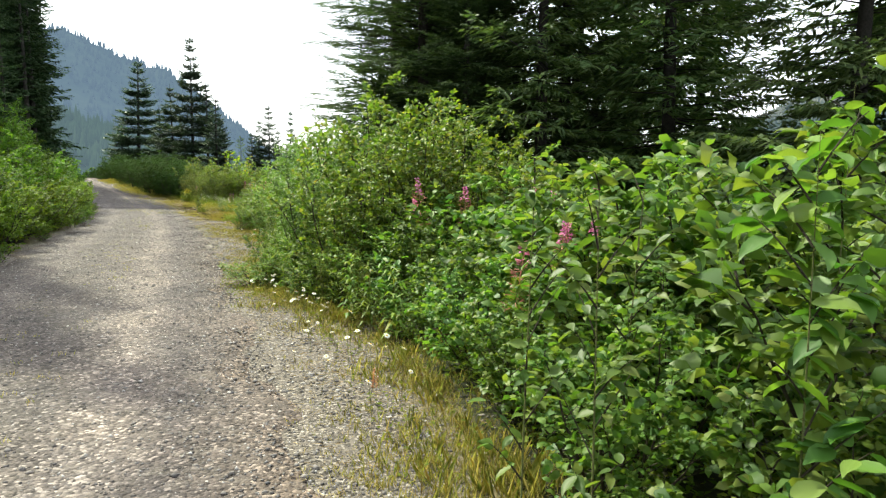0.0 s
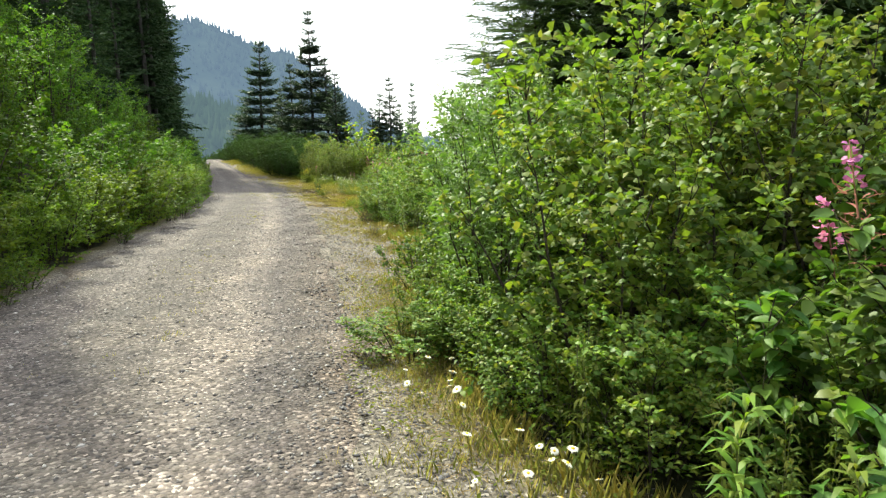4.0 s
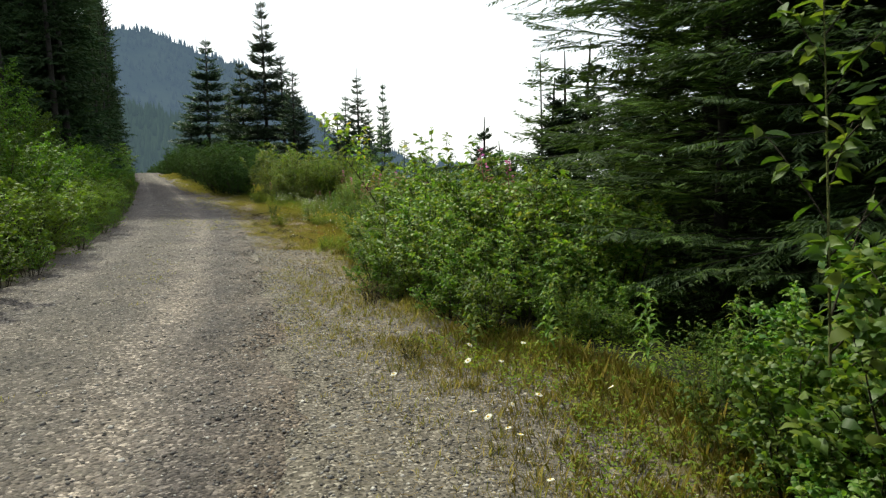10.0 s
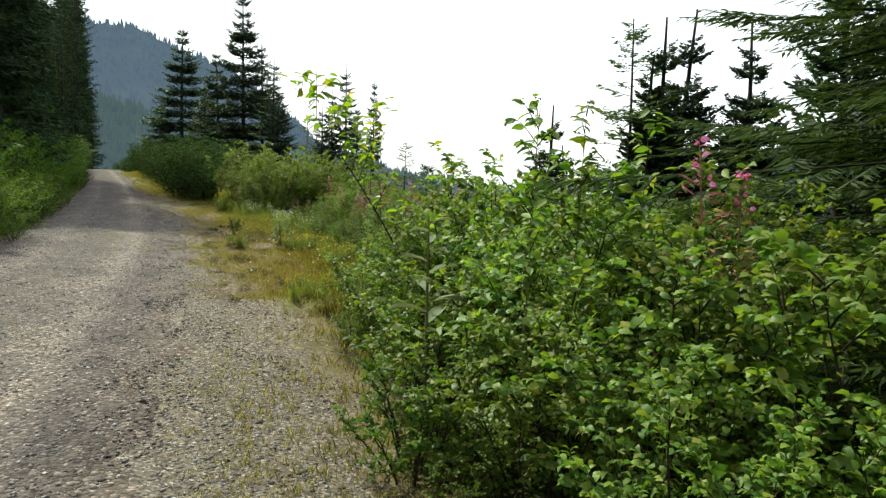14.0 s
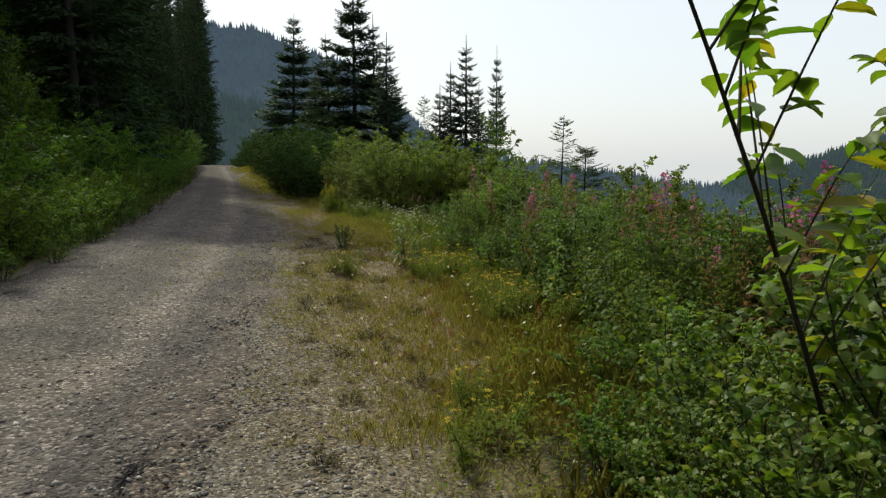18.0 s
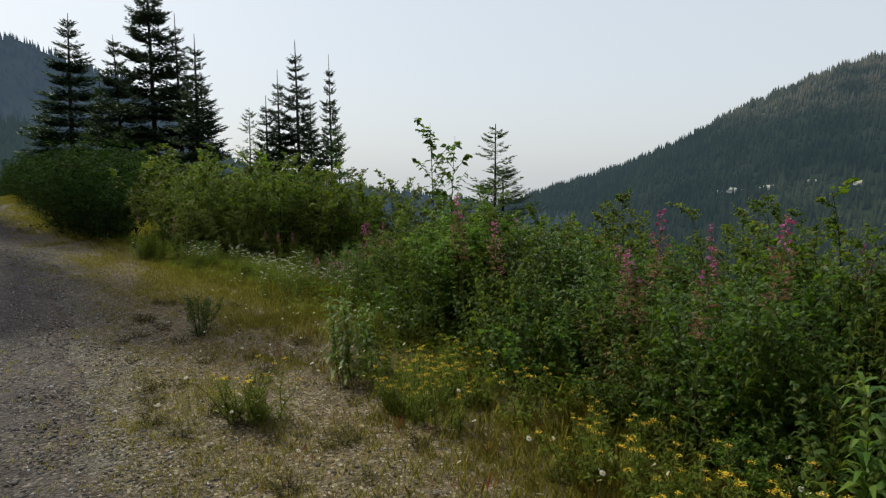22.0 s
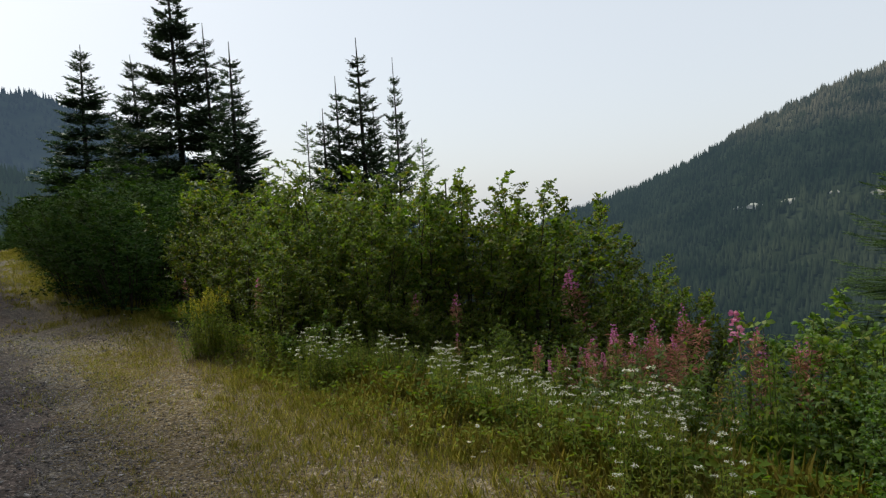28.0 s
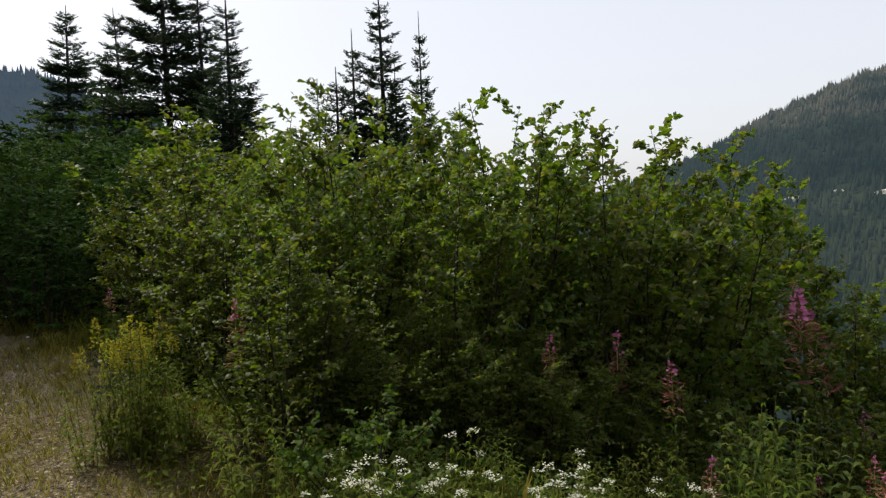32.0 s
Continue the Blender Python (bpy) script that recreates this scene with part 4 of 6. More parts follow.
# pale outcrops part-way up the eastern mountainside
rng = np.random.default_rng(17)
for bearing, up, wide in ((44.2, 0.55, 9), (45.3, 0.75, 16), (47.6, 0.8, 12), (50.3, 1.0, 8), (53.2, 1.25, 15), (55.6, 1.3, 13), (56.6, 1.2, 8)):
    bearing -= 1.2
    bi = int(round((bearing - 15) / 85 * 149))
    col = slope[:35, bi]
    elev = np.degrees(np.arctan2(col[:, 2] - 1.5, np.hypot(col[:, 0], col[:, 1])))
    at = col[int(np.argmin(np.abs(elev - up + 1.5)))]
    bm = bmesh.new()
    bmesh.ops.create_icosphere(bm, subdivisions=2, radius=1)
    for v in bm.verts:
        v.co = Vector((v.co.x * wide, v.co.y * wide * 0.6, v.co.z * wide * 0.42)) * (0.8 + 0.5 * noise.noise(v.co * 1.7 + Vector((bearing, 0, 0))))
    me = bpy.data.meshes.new("outcrop")
    bm.to_mesh(me)
    bm.free()
    me.materials.append(M_FAR_ROCK)
    ob = tagged(new("rock_outcrop", me), "pale rock outcrop among distant forest", "rock", "rock outcrops on the mountainside")
    ob.matrix_basis = pose(at[0], at[1], at[2] + wide * 0.25, 0, 0, -bearing)


# ---- conifers ----
SPECIES = {}


def conifer(kind, x, y, top, turn=None, label="", wide=1.0):
    """A conifer of one of the kinds below, its tip at the height top over the datum."""
    make, unit_h, default, name, group = KINDS[kind]
    if kind not in SPECIES:
        ob = thing(name, default, "tree", group)
        trunk, limb, crown = make()
        part("trunk", trunk, ob)
        tagged(part("limb", limb, ob), kind="stuff")
        part("crown", crown, ob)
        SPECIES[kind] = ob
    else:
        ob = copy_thing(SPECIES[kind], Matrix.Identity(4))
    foot = gz(x, y) - 0.1
    k = (top - foot) / unit_h
    turn = random.uniform(0, 360) if turn is None else turn
    ob.matrix_basis = pose(x, y, foot, 0, 0, turn) @ Matrix.Diagonal((k * wide, k * wide, k, 1))
    return tagged(ob, label or default)


KINDS = {
    "spruce": (lambda: conifer_meshes(21, 14, 3.0, 46, 8, M_SPRUCE, 18, 9, 0.03, 0.1, 0.34, 0.7, 0.06, needle=0.05, hang=0.35, longest=0.3, fine=True, side_max=0.8, scatter=1.2, sag=0.12, thin=0.72), 14, "tall dark spruce with drooping boughs beside the road", "spruce", "roadside spruces"),
    "near_spruce": (lambda: conifer_meshes(31, 14, 2.2, 46, 8, M_NEEDLE, 22, 26, 0.04, 0.1, 0.34, 0.62, 0.04, needle=0.014, hang=0.4, longest=0.07, fine=True, toss=0.5, side_max=0.6, scatter=1.3, sag=0.14), 14, "tall dark spruce with drooping boughs beside the road", "spruce", "roadside spruces"),
    "spruce2": (lambda: conifer_meshes(22, 13, 2.8, 40, 8, M_SPRUCE, 16, 9, 0.02, 0.1, 0.32, 0.68, 0.05, needle=0.05, hang=0.35, longest=0.3, fine=True, side_max=0.8, scatter=1.2, sag=0.12, thin=0.66, ragged=0.4), 13, "tall dark spruce with gaps between its boughs", "spruce", "roadside spruces"),
    "hemlock": (lambda: conifer_meshes(23, 9, 2.6, 30, 7, M_HEMLOCK, 20, 24, 0.04, 0.1, 0.24, 0.7, 0.03, needle=0.012, hang=0.2, longest=0.06, fine=True, toss=0.25, side_max=0.7, scatter=1.0, sag=0.1), 9, "hemlock with soft light green drooping boughs", "hemlock", ""),
    "fir": (lambda: conifer_meshes(24, 12, 3.1, 32, 8, M_FIR, 18, 7, 0.02, 0.6, 0.2, 1.0, 0.1, needle=0.085, hang=-0.02, leader=0.955, scatter=0.2, ragged=0.6, fine=True, longest=0.26, side_max=0.85), 12, "dark pointed fir standing above the roadside shrubs", "fir", "fir group by the road"),
    "fir2": (lambda: conifer_meshes(25, 10, 2.3, 25, 7, M_FIR, 16, 7, 0.02, 0.7, 0.16, 1.05, 0.1, needle=0.075, hang=-0.02, leader=0.945, scatter=0.18, ragged=0.6, fine=True, longest=0.24, side_max=0.7), 10, "slender dark fir with a bare pointed leader", "fir", "fir group by the road"),
    "young": (lambda: conifer_meshes(26, 4, 1.2, 19, 8, M_FIR, 16, 7, 0.03, 0.5, 0.0, 1.05, 0.10, needle=0.04, hang=-0.05, leader=0.9, scatter=0.3, fine=True, longest=0.14, side_max=0.4), 4, "young fir with a long thin leader", "fir_sapling", "young firs below the verge"),
    "wispy": (lambda: conifer_meshes(27, 4, 1.0, 18, 5, M_HEMLOCK, 10, 5, 0.04, 0.3, 0.15, 0.8, 0.05, thin=0.9, needle=0.026, trunk_r=0.022, fine=True), 4, "thin half-bare young hemlock with a nodding tip", "hemlock_sapling", ""),
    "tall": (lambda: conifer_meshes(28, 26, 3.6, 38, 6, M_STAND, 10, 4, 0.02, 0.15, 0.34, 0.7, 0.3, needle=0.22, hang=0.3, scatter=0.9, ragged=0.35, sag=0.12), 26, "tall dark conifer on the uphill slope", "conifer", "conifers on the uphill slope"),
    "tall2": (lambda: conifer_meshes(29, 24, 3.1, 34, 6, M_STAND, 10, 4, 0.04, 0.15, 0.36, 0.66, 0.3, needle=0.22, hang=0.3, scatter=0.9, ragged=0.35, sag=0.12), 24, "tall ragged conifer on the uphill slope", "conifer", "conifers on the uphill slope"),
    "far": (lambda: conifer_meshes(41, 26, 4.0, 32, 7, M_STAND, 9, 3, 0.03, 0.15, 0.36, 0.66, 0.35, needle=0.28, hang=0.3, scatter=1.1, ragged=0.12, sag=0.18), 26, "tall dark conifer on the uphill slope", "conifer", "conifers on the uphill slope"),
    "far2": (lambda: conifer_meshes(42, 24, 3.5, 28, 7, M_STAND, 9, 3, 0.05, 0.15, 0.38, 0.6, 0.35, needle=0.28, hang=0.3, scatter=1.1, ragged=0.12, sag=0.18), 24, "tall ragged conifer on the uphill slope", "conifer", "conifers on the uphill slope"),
}

# fir group ahead on the downhill side
conifer("fir", -8.5, 90, 16.0, 20, wide=1.25)
conifer("fir", -1.75, 68.8, 15.2, 80, wide=0.92)
conifer("fir2", 0.32, 62.8, 9.2, 10, wide=1.15)
conifer("fir2", -0.4, 66.5, 11.0, 150)
conifer("fir", -3.6, 71, 10.6, 200, wide=1.15)
conifer("fir2", -5.3, 80, 9.5, 200, wide=1.4)
conifer("fir", -10.5, 92, 8.5, 250, wide=1.5)
conifer("fir", 0.6, 65.5, 7.2, 300, wide=1.2)
conifer("fir", -2.4, 66, 6.2, 30, wide=1.3)
conifer("fir2", 3.1, 58.6, 5.8, 40, wide=1.1)
conifer("fir2", 4.5, 58.4, 8.3, 110)
conifer("fir2", 6.5, 60.7, 8.2, 260, wide=0.62)
conifer("fir2", 3.7, 58.9, 7.0, 300, wide=0.9)
conifer("fir2", 5.4, 60.2, 6.3, 30, wide=0.8)
conifer("wispy", 2.1, 56.3, 5.0, 30)
conifer("wispy", 5.6, 55.0, 4.2, 200)
# roadside spruces above the downhill verge
for kind, x, y, h, t in (("near_spruce", 5.4, 17.6, 15, 15), ("spruce2", 7.6, 15.0, 14, 40), ("spruce", 7.2, 20.2, 15, 100), ("spruce", 6.6, 17.6, 12, 220), ("spruce2", 9.9, 18.0, 16, 200), ("spruce2", 10.3, 13.6, 15, 300), ("spruce2", 11.8, 10.0, 14, 70), ("spruce2", 13, 22.5, 15, 210), ("spruce2", 17.5, 6.5, 16, 90), ("spruce", 19, 10.5, 15, 130), ("spruce2", 16, 23.5, 15, 190), ("spruce", 21.5, 6.5, 17, 270), ("spruce2", 9.2, 22.6, 12, 140), ("spruce", 14.8, 18.2, 15, 250), ("spruce", 15.5, 11.0, 16, 170), ("near_spruce", 6.1, 19.0, 9, 150), ("spruce", 24.0, 13.0, 19, 310)):
    conifer(kind, x, y, h, t, wide=1.05 if x < 5 else 1.0)
conifer("hemlock", 4.3, 18.9, 5.2, 60, wide=1.15)
conifer("near_spruce", 5.5, 20.7, 14, 300, wide=1.5)
conifer("hemlock", 5.4, 21.8, 5.0, 160)
conifer("near_spruce", 5.9, 15.7, 9.5, 230)
for x, y, h, t in ((5.9, 26.8, 4.0, 0), (6.5, 27.3, 4.3, 70), (5.3, 26.3, 3.4, 150), (7.4, 26.6, 4.1, 210), (3.8, 26.1, 2.55, 20), (4.5, 27.0, 2.1, 250), (8.3, 28.2, 3.6, 90), (7.0, 24.4, 4.6, 300), (4.1, 25.5, 1.8, 100), (8.6, 25.5, 4.6, 120)):
    conifer("young", x, y, h, t, wide=0.9 if h > 3.5 else 1.0)
conifer("wispy", 5.2, 26.4, 3.9, 70, wide=1.2)
conifer("wispy", 3.9, 36.9, 2.6, 10, wide=1.3)
conifer("hemlock", 5.0, 38.8, 2.0, 10, "young hemlock with soft drooping boughs below the verge", wide=1.5)
conifer("young", 2.5, 45.2, 2.2, 30, "small fir hidden among the alders")
# tall conifers on the uphill side: the stand ahead, and those beside the walk
rng = np.random.default_rng(31)
for yy in np.linspace(112, 198, 26):
    for row in range(2):
        x, y = -1.6 - 0.253 * (yy - 30) - rng.uniform(0.0, 3.0) - row * rng.uniform(4, 8), yy + rng.uniform(-2, 2)
        conifer("far" if rng.uniform() < 0.5 else "far2", x, y, 1.5 + rng.uniform(0.2, 0.3) * (yy - 25), wide=0.75)
for yy in np.linspace(60, 112, 40):
    x, y = float(road_left(yy)) - rng.uniform(4.5, 15), yy + rng.uniform(-1.5, 1.5)
    conifer("far" if rng.uniform() < 0.5 else "far2", x, y, gz(x, y) + rng.uniform(17, 26))
# some of these stand out of view, set where they shade the road
for x, y, h in ((-13.9, 54.6, 24), (-16.4, 58.5, 26), (-12.9, 51.5, 21), (-18.8, 62, 28), (-18.5, 68, 26), (-21, 47, 34), (-26, 40, 36), (-21, 57, 33), (-30, 32, 36), (-25, 51, 38), (-8.3, 21, 12), (-10, 14, 14), (-8.3, 27.5, 10.5), (-10.6, 34, 13), (-12.4, 41, 14), (-7.5, 8, 11), (-7.4, 11.5, 15), (-8.6, 13.2, 17), (-7.6, 16.2, 15), (-8.2, 19, 14.5), (-9, 17.5, 15), (-18.2, 59.5, 30), (-20.3, 64, 33), (-16.2, 66, 30), (-21, 61, 34), (-18.5, 71, 30), (-13.5, 18, 17), (-14.2, 24, 18), (-14, 29.5, 18), (-15, 36.5, 19), (-16, 42.5, 20), (-17.5, 47, 21), (-10.6, 47.5, 16), (-9.8, 39.5, 12), (-8.6, 32.5, 11), (-9.0, 24.0, 11), (-11.3, 49.8, 18), (-11.9, 52.3, 25), (-12.5, 54.4, 26), (-10.6, 49.0, 17), (-11.2, 51.0, 22)):
    conifer("tall" if y % 2 else "tall2", x, y, h)
# dead top standing out at the edge of the stand
line = np.array([[[0, 0, 0], [0.1, 0, 14], [0.05, 0.1, 30]]])
snag = thing("dead_tree", "bare grey dead tree at the edge of the conifer stand", "tree")
part("trunk", mesh_from("trunk", *tubes(line, np.array([[0.3, 0.2, 0.04]]), 7), M_SNAG), snag)
rng = np.random.default_rng(33)
hz = np.linspace(6, 29, 26)
az = rng.uniform(0, 6.28, 26)
for h, a in zip(hz, az):
    tip = (math.cos(a) * (0.3 + (30 - h) * 0.08), math.sin(a) * (0.3 + (30 - h) * 0.08), h - 0.3)
    part("limb", mesh_from("limb", *tubes(np.array([[(0.05, 0, h), tip]]), np.array([[0.04, 0.012]]), 3), M_SNAG), snag)
place(snag, -41.0, 187, 1.25, 0, z=2)

# ---- shrubs ----
SHRUBS = {
    "alder": (lambda s: shrub_meshes(s, 2.2, 1.15, 13, 12, 5, 6, 0.07, 0.6, M_SUNNY, bough=0.62), 3, "leafy green alder shrub at the road edge", "alder_shrub"),
    "alder_low": (lambda s: shrub_meshes(s, 1.2, 0.85, 12, 9, 4, 6, 0.058, 0.6, M_SUNNY, bough=0.46), 3, "low leafy green alder shrub at the road edge", "alder_shrub"),
    "alder_dark": (lambda s: shrub_meshes(s, 2.5, 1.2, 14, 14, 5, 6, 0.07, 0.66, M_ALDER_OLD, bough=0.62, base_at=0.03), 4, "dense dark green alder shrub on the verge", "alder_shrub"),
    "alder_mid": (lambda s: shrub_meshes(s, 1.4, 0.7, 12, 11, 4, 6, 0.052, 0.6, M_VERGE_ALDER, bough=0.42, base_at=0.03, upright=0.9), 4, "upright leafy green alder shrub among the fireweed", "alder_shrub"),
    "bank": (lambda s: shrub_meshes(s, 2.2, 1.2, 12, 10, 4, 5, 0.085, 0.62, M_BANK, bough=0.65, base_at=0.02, woody=False), 4, "leafy green alder shrub on the uphill bank", "hedge_shrub"),
    "bank_tall": (lambda s: shrub_meshes(s, 3.8, 1.5, 14, 14, 4, 6, 0.085, 0.62, M_BANK, bough=0.8, base_at=0.02, woody=False), 3, "tall leafy green alder on the uphill bank", "hedge_shrub"),
    "hedge": (lambda s: shrub_meshes(s, 1.5, 0.95, 13, 9, 4, 6, 0.07, 0.6, M_HEDGE, bough=0.5, base_at=0.02), 4, "yellow-green alder hedge along the road, sunlight painted into its leaves", "hedge_shrub"),
    "willow": (lambda s: shrub_meshes(s, 2.5, 1.0, 15, 13, 4, 7, 0.095, 0.25, M_WILLOW, bough=0.5, upright=1.0), 3, "pale green narrow-leaved willow shrub on the verge", "willow_shrub"),
    "osier": (lambda s: shrub_meshes(s, 2.3, 1.2, 16, 12, 4, 5, 0.10, 0.36, M_OSIER, bough=0.55, base_at=0.0, woody=False, upright=1.0), 3, "dense blue-green willow clump beside the road", "willow_shrub"),
    "broad": (lambda s: shrub_meshes(s, 1.35, 0.85, 13, 8, 4, 5, 0.085, 0.62, M_BROAD, bough=0.45), 3, "broad-leaved bright green shrub crowding the verge", "dogwood_shrub"),
    "low": (lambda s: shrub_meshes(s, 0.75, 0.6, 10, 6, 3, 5, 0.05, 0.62, M_ALDER, bough=0.32), 3, "low green shrub seedling at the foot of taller shrubs", "low_shrub"),
    "tiny": (lambda s: shrub_meshes(s, 0.36, 0.24, 9, 4, 2, 4, 0.03, 0.5, M_WEED, bough=0.15), 3, "small dark shrub growing in the gravel verge", "seedling"),
}
UNIT = {"alder": 2.2, "alder_low": 1.2, "alder_dark": 2.5, "alder_mid": 1.4, "hedge": 1.5, "bank_tall": 3.8, "bank": 2.2, "willow": 2.5, "osier": 2.3, "broad": 1.35, "low": 0.75, "tiny": 0.36}
MADE = {}


def shrub(kind, x, y, height=None, turn=None, variant=None, wide=1.0, label="", group="", sink=0.03):
    make, count, default, name = SHRUBS[kind]
    unit_h = UNIT[kind]
    variant = random.randrange(count) if variant is None else variant
    key = (kind, variant)
    if key not in MADE:
        stems, leaves = make(100 + 17 * variant + len(kind))
        ob = thing(name, default, "shrub", group)
        part("branchwork", stems, ob)
        part("foliage", leaves, ob)
        MADE[key] = ob
    else:
        ob = copy_thing(MADE[key], Matrix.Identity(4))
    k = (height or unit_h) / unit_h
    turn = random.uniform(0, 360) if turn is None else turn
    ob.matrix_basis = pose(x, y, gz(x, y) - sink, 0, 0, turn) @ Matrix.Diagonal((k * wide, k * wide, k, 1))
    return tagged(ob, label or default, group=group)


# uphill hedge: a front row at the road's edge and taller rows on the bank behind it
random.seed(7)
y = -5.8
while y < 66:
    step = 0.95 if y < 40 else 1.3
    # beyond y = 44 the darker bank leaf stands in for shade on the hedge
    shrub("hedge" if y < 44 else "bank", float(road_left(y)) - random.uniform(0.5, 0.85), y, random.uniform(1.0, 1.6), wide=1.15, group="uphill hedge")
    if random.random() < 0.6:
        shrub("low", float(road_left(y)) - random.uniform(-0.02, 0.25), y + 0.4, random.uniform(0.4, 0.7), group="uphill hedge")
    y += step
y = -5.6
while y < 70:
    step = 1.45 if y < 40 else 2.2
    for row in range(4 if y < 36 else 5):
        d = 1.5 + 1.75 * row + random.uniform(-0.3, 0.4)
        if row and (row + int(y)) % 2:
            shrub("bank_tall", float(road_left(y)) - d, y + random.uniform(-0.5, 0.5), random.uniform(2.8, 4.2), group="shrubs on the bank")
        else:
            shrub("bank", float(road_left(y)) - d, y + random.uniform(-0.5, 0.5), random.uniform(1.7, 2.6), wide=1.15, group="shrubs on the bank")
    y += step

y = 67.0
while y < 108:
    shrub("bank", float(road_left(y)) - 0.9, y, random.uniform(1.8, 2.6), wide=1.4, group="uphill hedge")
    shrub("osier", float(plant_line(y)) + 0.9, y + 0.8, random.uniform(1.9, 2.5), wide=1.4, group="willow clump on the verge")
    y += 2.4
# downhill verge, from the start of the walk
random.seed(11)
for x, y, h in ((1.75, 1.3, 1.2), (2.5, 1.7, 1.4), (1.7, 2.5, 1.15), (2.35, 2.9, 1.35), (3.2, 2.6, 1.6), (1.85, 3.7, 1.05), (2.6, 4.0, 1.3), (3.4, 3.9, 1.55), (2.0, 4.9, 1.0), (2.8, 5.2, 1.2), (3.6, 5.4, 1.5), (4.3, 4.6, 1.8), (2.2, 6.1, 1.05), (3.1, 6.4, 1.3), (4.0, 6.8, 1.6), (2.3, 7.2, 1.15), (3.3, 7.7, 1.5), (4.9, 6.4, 1.9), (4.6, 8.2, 1.9), (5.6, 7.6, 2.1)):
    shrub("broad", x, y, h * (1.25 if x > 2.45 else 0.8 if y < 4.5 else 0.95), wide=1.1, group="broad-leaved shrubs on the verge")
for x, y, h in ((1.6, 8.6, 2.0), (2.6, 8.7, 2.5), (2.4, 10.0, 3.1), (3.5, 9.6, 3.1), (3.8, 11.2, 3.3), (4.9, 9.6, 2.9), (3.3, 8.5, 2.6)):
    shrub("alder", x, y, h, group="alders on the verge")
for x, y, h in ((1.25, 8.4, 0.75), (1.15, 9.2, 0.65), (1.5, 7.8, 0.75), (2.1, 7.9, 1.0), (1.75, 8.0, 0.95), (1.05, 9.8, 0.7), (0.95, 10.6, 0.7)):
    shrub("alder_low", x, y, h, wide=1.1, group="alders on the verge")
for x, y, h in ((1.3, 9.9, 2.0), (1.45, 11.0, 2.1), (2.4, 11.1, 2.6), (1.75, 12.1, 2.3), (2.0, 13.0, 2.5), (2.6, 12.6, 2.7), (2.4, 13.8, 2.3), (3.3, 13.2, 2.8)):
    shrub("willow", x, y, h, group="willows on the verge")
for x, y, h in ((1.2, 9.7, 0.75), (1.55, 9.3, 0.8), (1.1, 10.4, 0.65), (1.3, 10.9, 0.8), (1.25, 9.0, 0.6), (1.35, 11.8, 0.9), (1.45, 12.7, 1.0), (1.8, 13.7, 1.1), (2.2, 14.6, 1.2), (2.9, 15.0, 1.4), (2.0, 15.0, 0.8), (2.5, 15.4, 0.9), (1.75, 14.4, 0.6)):
    shrub("broad", x, y, h, group="broad-leaved shrubs on the verge")
for x, y, h in ((2.1, 18.9, 0.85), (1.6, 19.5, 0.9), (2.6, 19.5, 1.5), (1.4, 20.5, 0.95), (2.4, 20.5, 1.7), (3.4, 20.0, 1.8), (1.3, 21.7, 1.0), (2.2, 21.7, 1.6), (1.9, 20.2, 1.3), (1.8, 21.3, 1.35), (3.3, 21.4, 1.9), (3.1, 19.1, 1.4), (4.1, 21.0, 1.9)):
    shrub("alder" if h > 1.52 else "alder_low", x, y, h, wide=1.1, group="alders on the verge")
for x, y, h in ((2.7, 18.3, 0.6), (3.3, 17.5, 0.35), (2.6, 18.8, 0.95), (2.35, 18.0, 0.4), (2.55, 17.7, 0.35), (2.2, 18.4, 0.5)):
    shrub("broad", x, y, h, group="broad-leaved shrubs on the verge")
for x, y, h in ((1.5, 22.9, 1.1), (1.25, 23.9, 0.9), (2.2, 23.1, 1.3), (2.1, 24.2, 1.2), (3.0, 23.4, 1.5), (1.5, 24.9, 0.85), (2.6, 25.0, 1.2), (3.4, 24.6, 1.5), (1.2, 22.5, 0.7), (1.75, 23.5, 1.0), (3.9, 23.6, 1.7), (3.9, 25.4, 1.6), (1.15, 24.6, 0.6), (1.7, 25.6, 0.75)):
    shrub("broad" if x > 2.5 else "alder_low", x, y, h * (1.3 if x > 1.9 else 1.1), group="mixed shrubs on the verge")
# alder clump facing the end of the walk, and the dark willow-green one beyond it
for x, y, h in ((-0.35, 43.2, 2.0), (0.5, 43.0, 2.2), (-1.0, 44.3, 2.1), (0.2, 44.1, 2.7), (1.3, 43.6, 2.8), (2.2, 43.4, 3.0), (1.6, 44.4, 3.1), (3.1, 43.6, 3.3), (2.8, 44.9, 3.3), (4.1, 44.5, 3.6), (4.9, 45.2, 3.9), (3.9, 45.6, 3.4), (-1.3, 45.3, 2.1), (-0.2, 45.4, 2.6), (5.0, 44.2, 2.9)):
    shrub("alder_dark", x, y, h * 0.9, wide=0.95, group="alder clump on the verge")
for x, y, h in ((-2.7, 47.2, 2.0), (-3.2, 48.6, 2.1), (-2.2, 48.8, 2.4), (-3.8, 50.4, 2.2), (-2.8, 50.8, 2.6), (-4.3, 52.6, 2.1), (-3.2, 53.0, 2.6), (-1.7, 50.6, 2.6), (-5.0, 55.5, 2.1), (-3.8, 56.0, 2.6), (-5.8, 58.6, 2.0), (-4.4, 59.4, 2.4), (-3.0, 54.0, 2.8), (-1.0, 48.0, 2.6), (0.6, 48.2, 2.9), (2.2, 47.8, 3.0), (-6.6, 62, 2.0), (-5.4, 63.5, 2.4), (-7.4, 65, 2.0), (-6.2, 67, 2.4)):
    shrub("osier" if x < -1.5 else "alder_dark", x, y, h * random.uniform(0.95, 1.2), wide=1.25, group="willow clump on the verge")
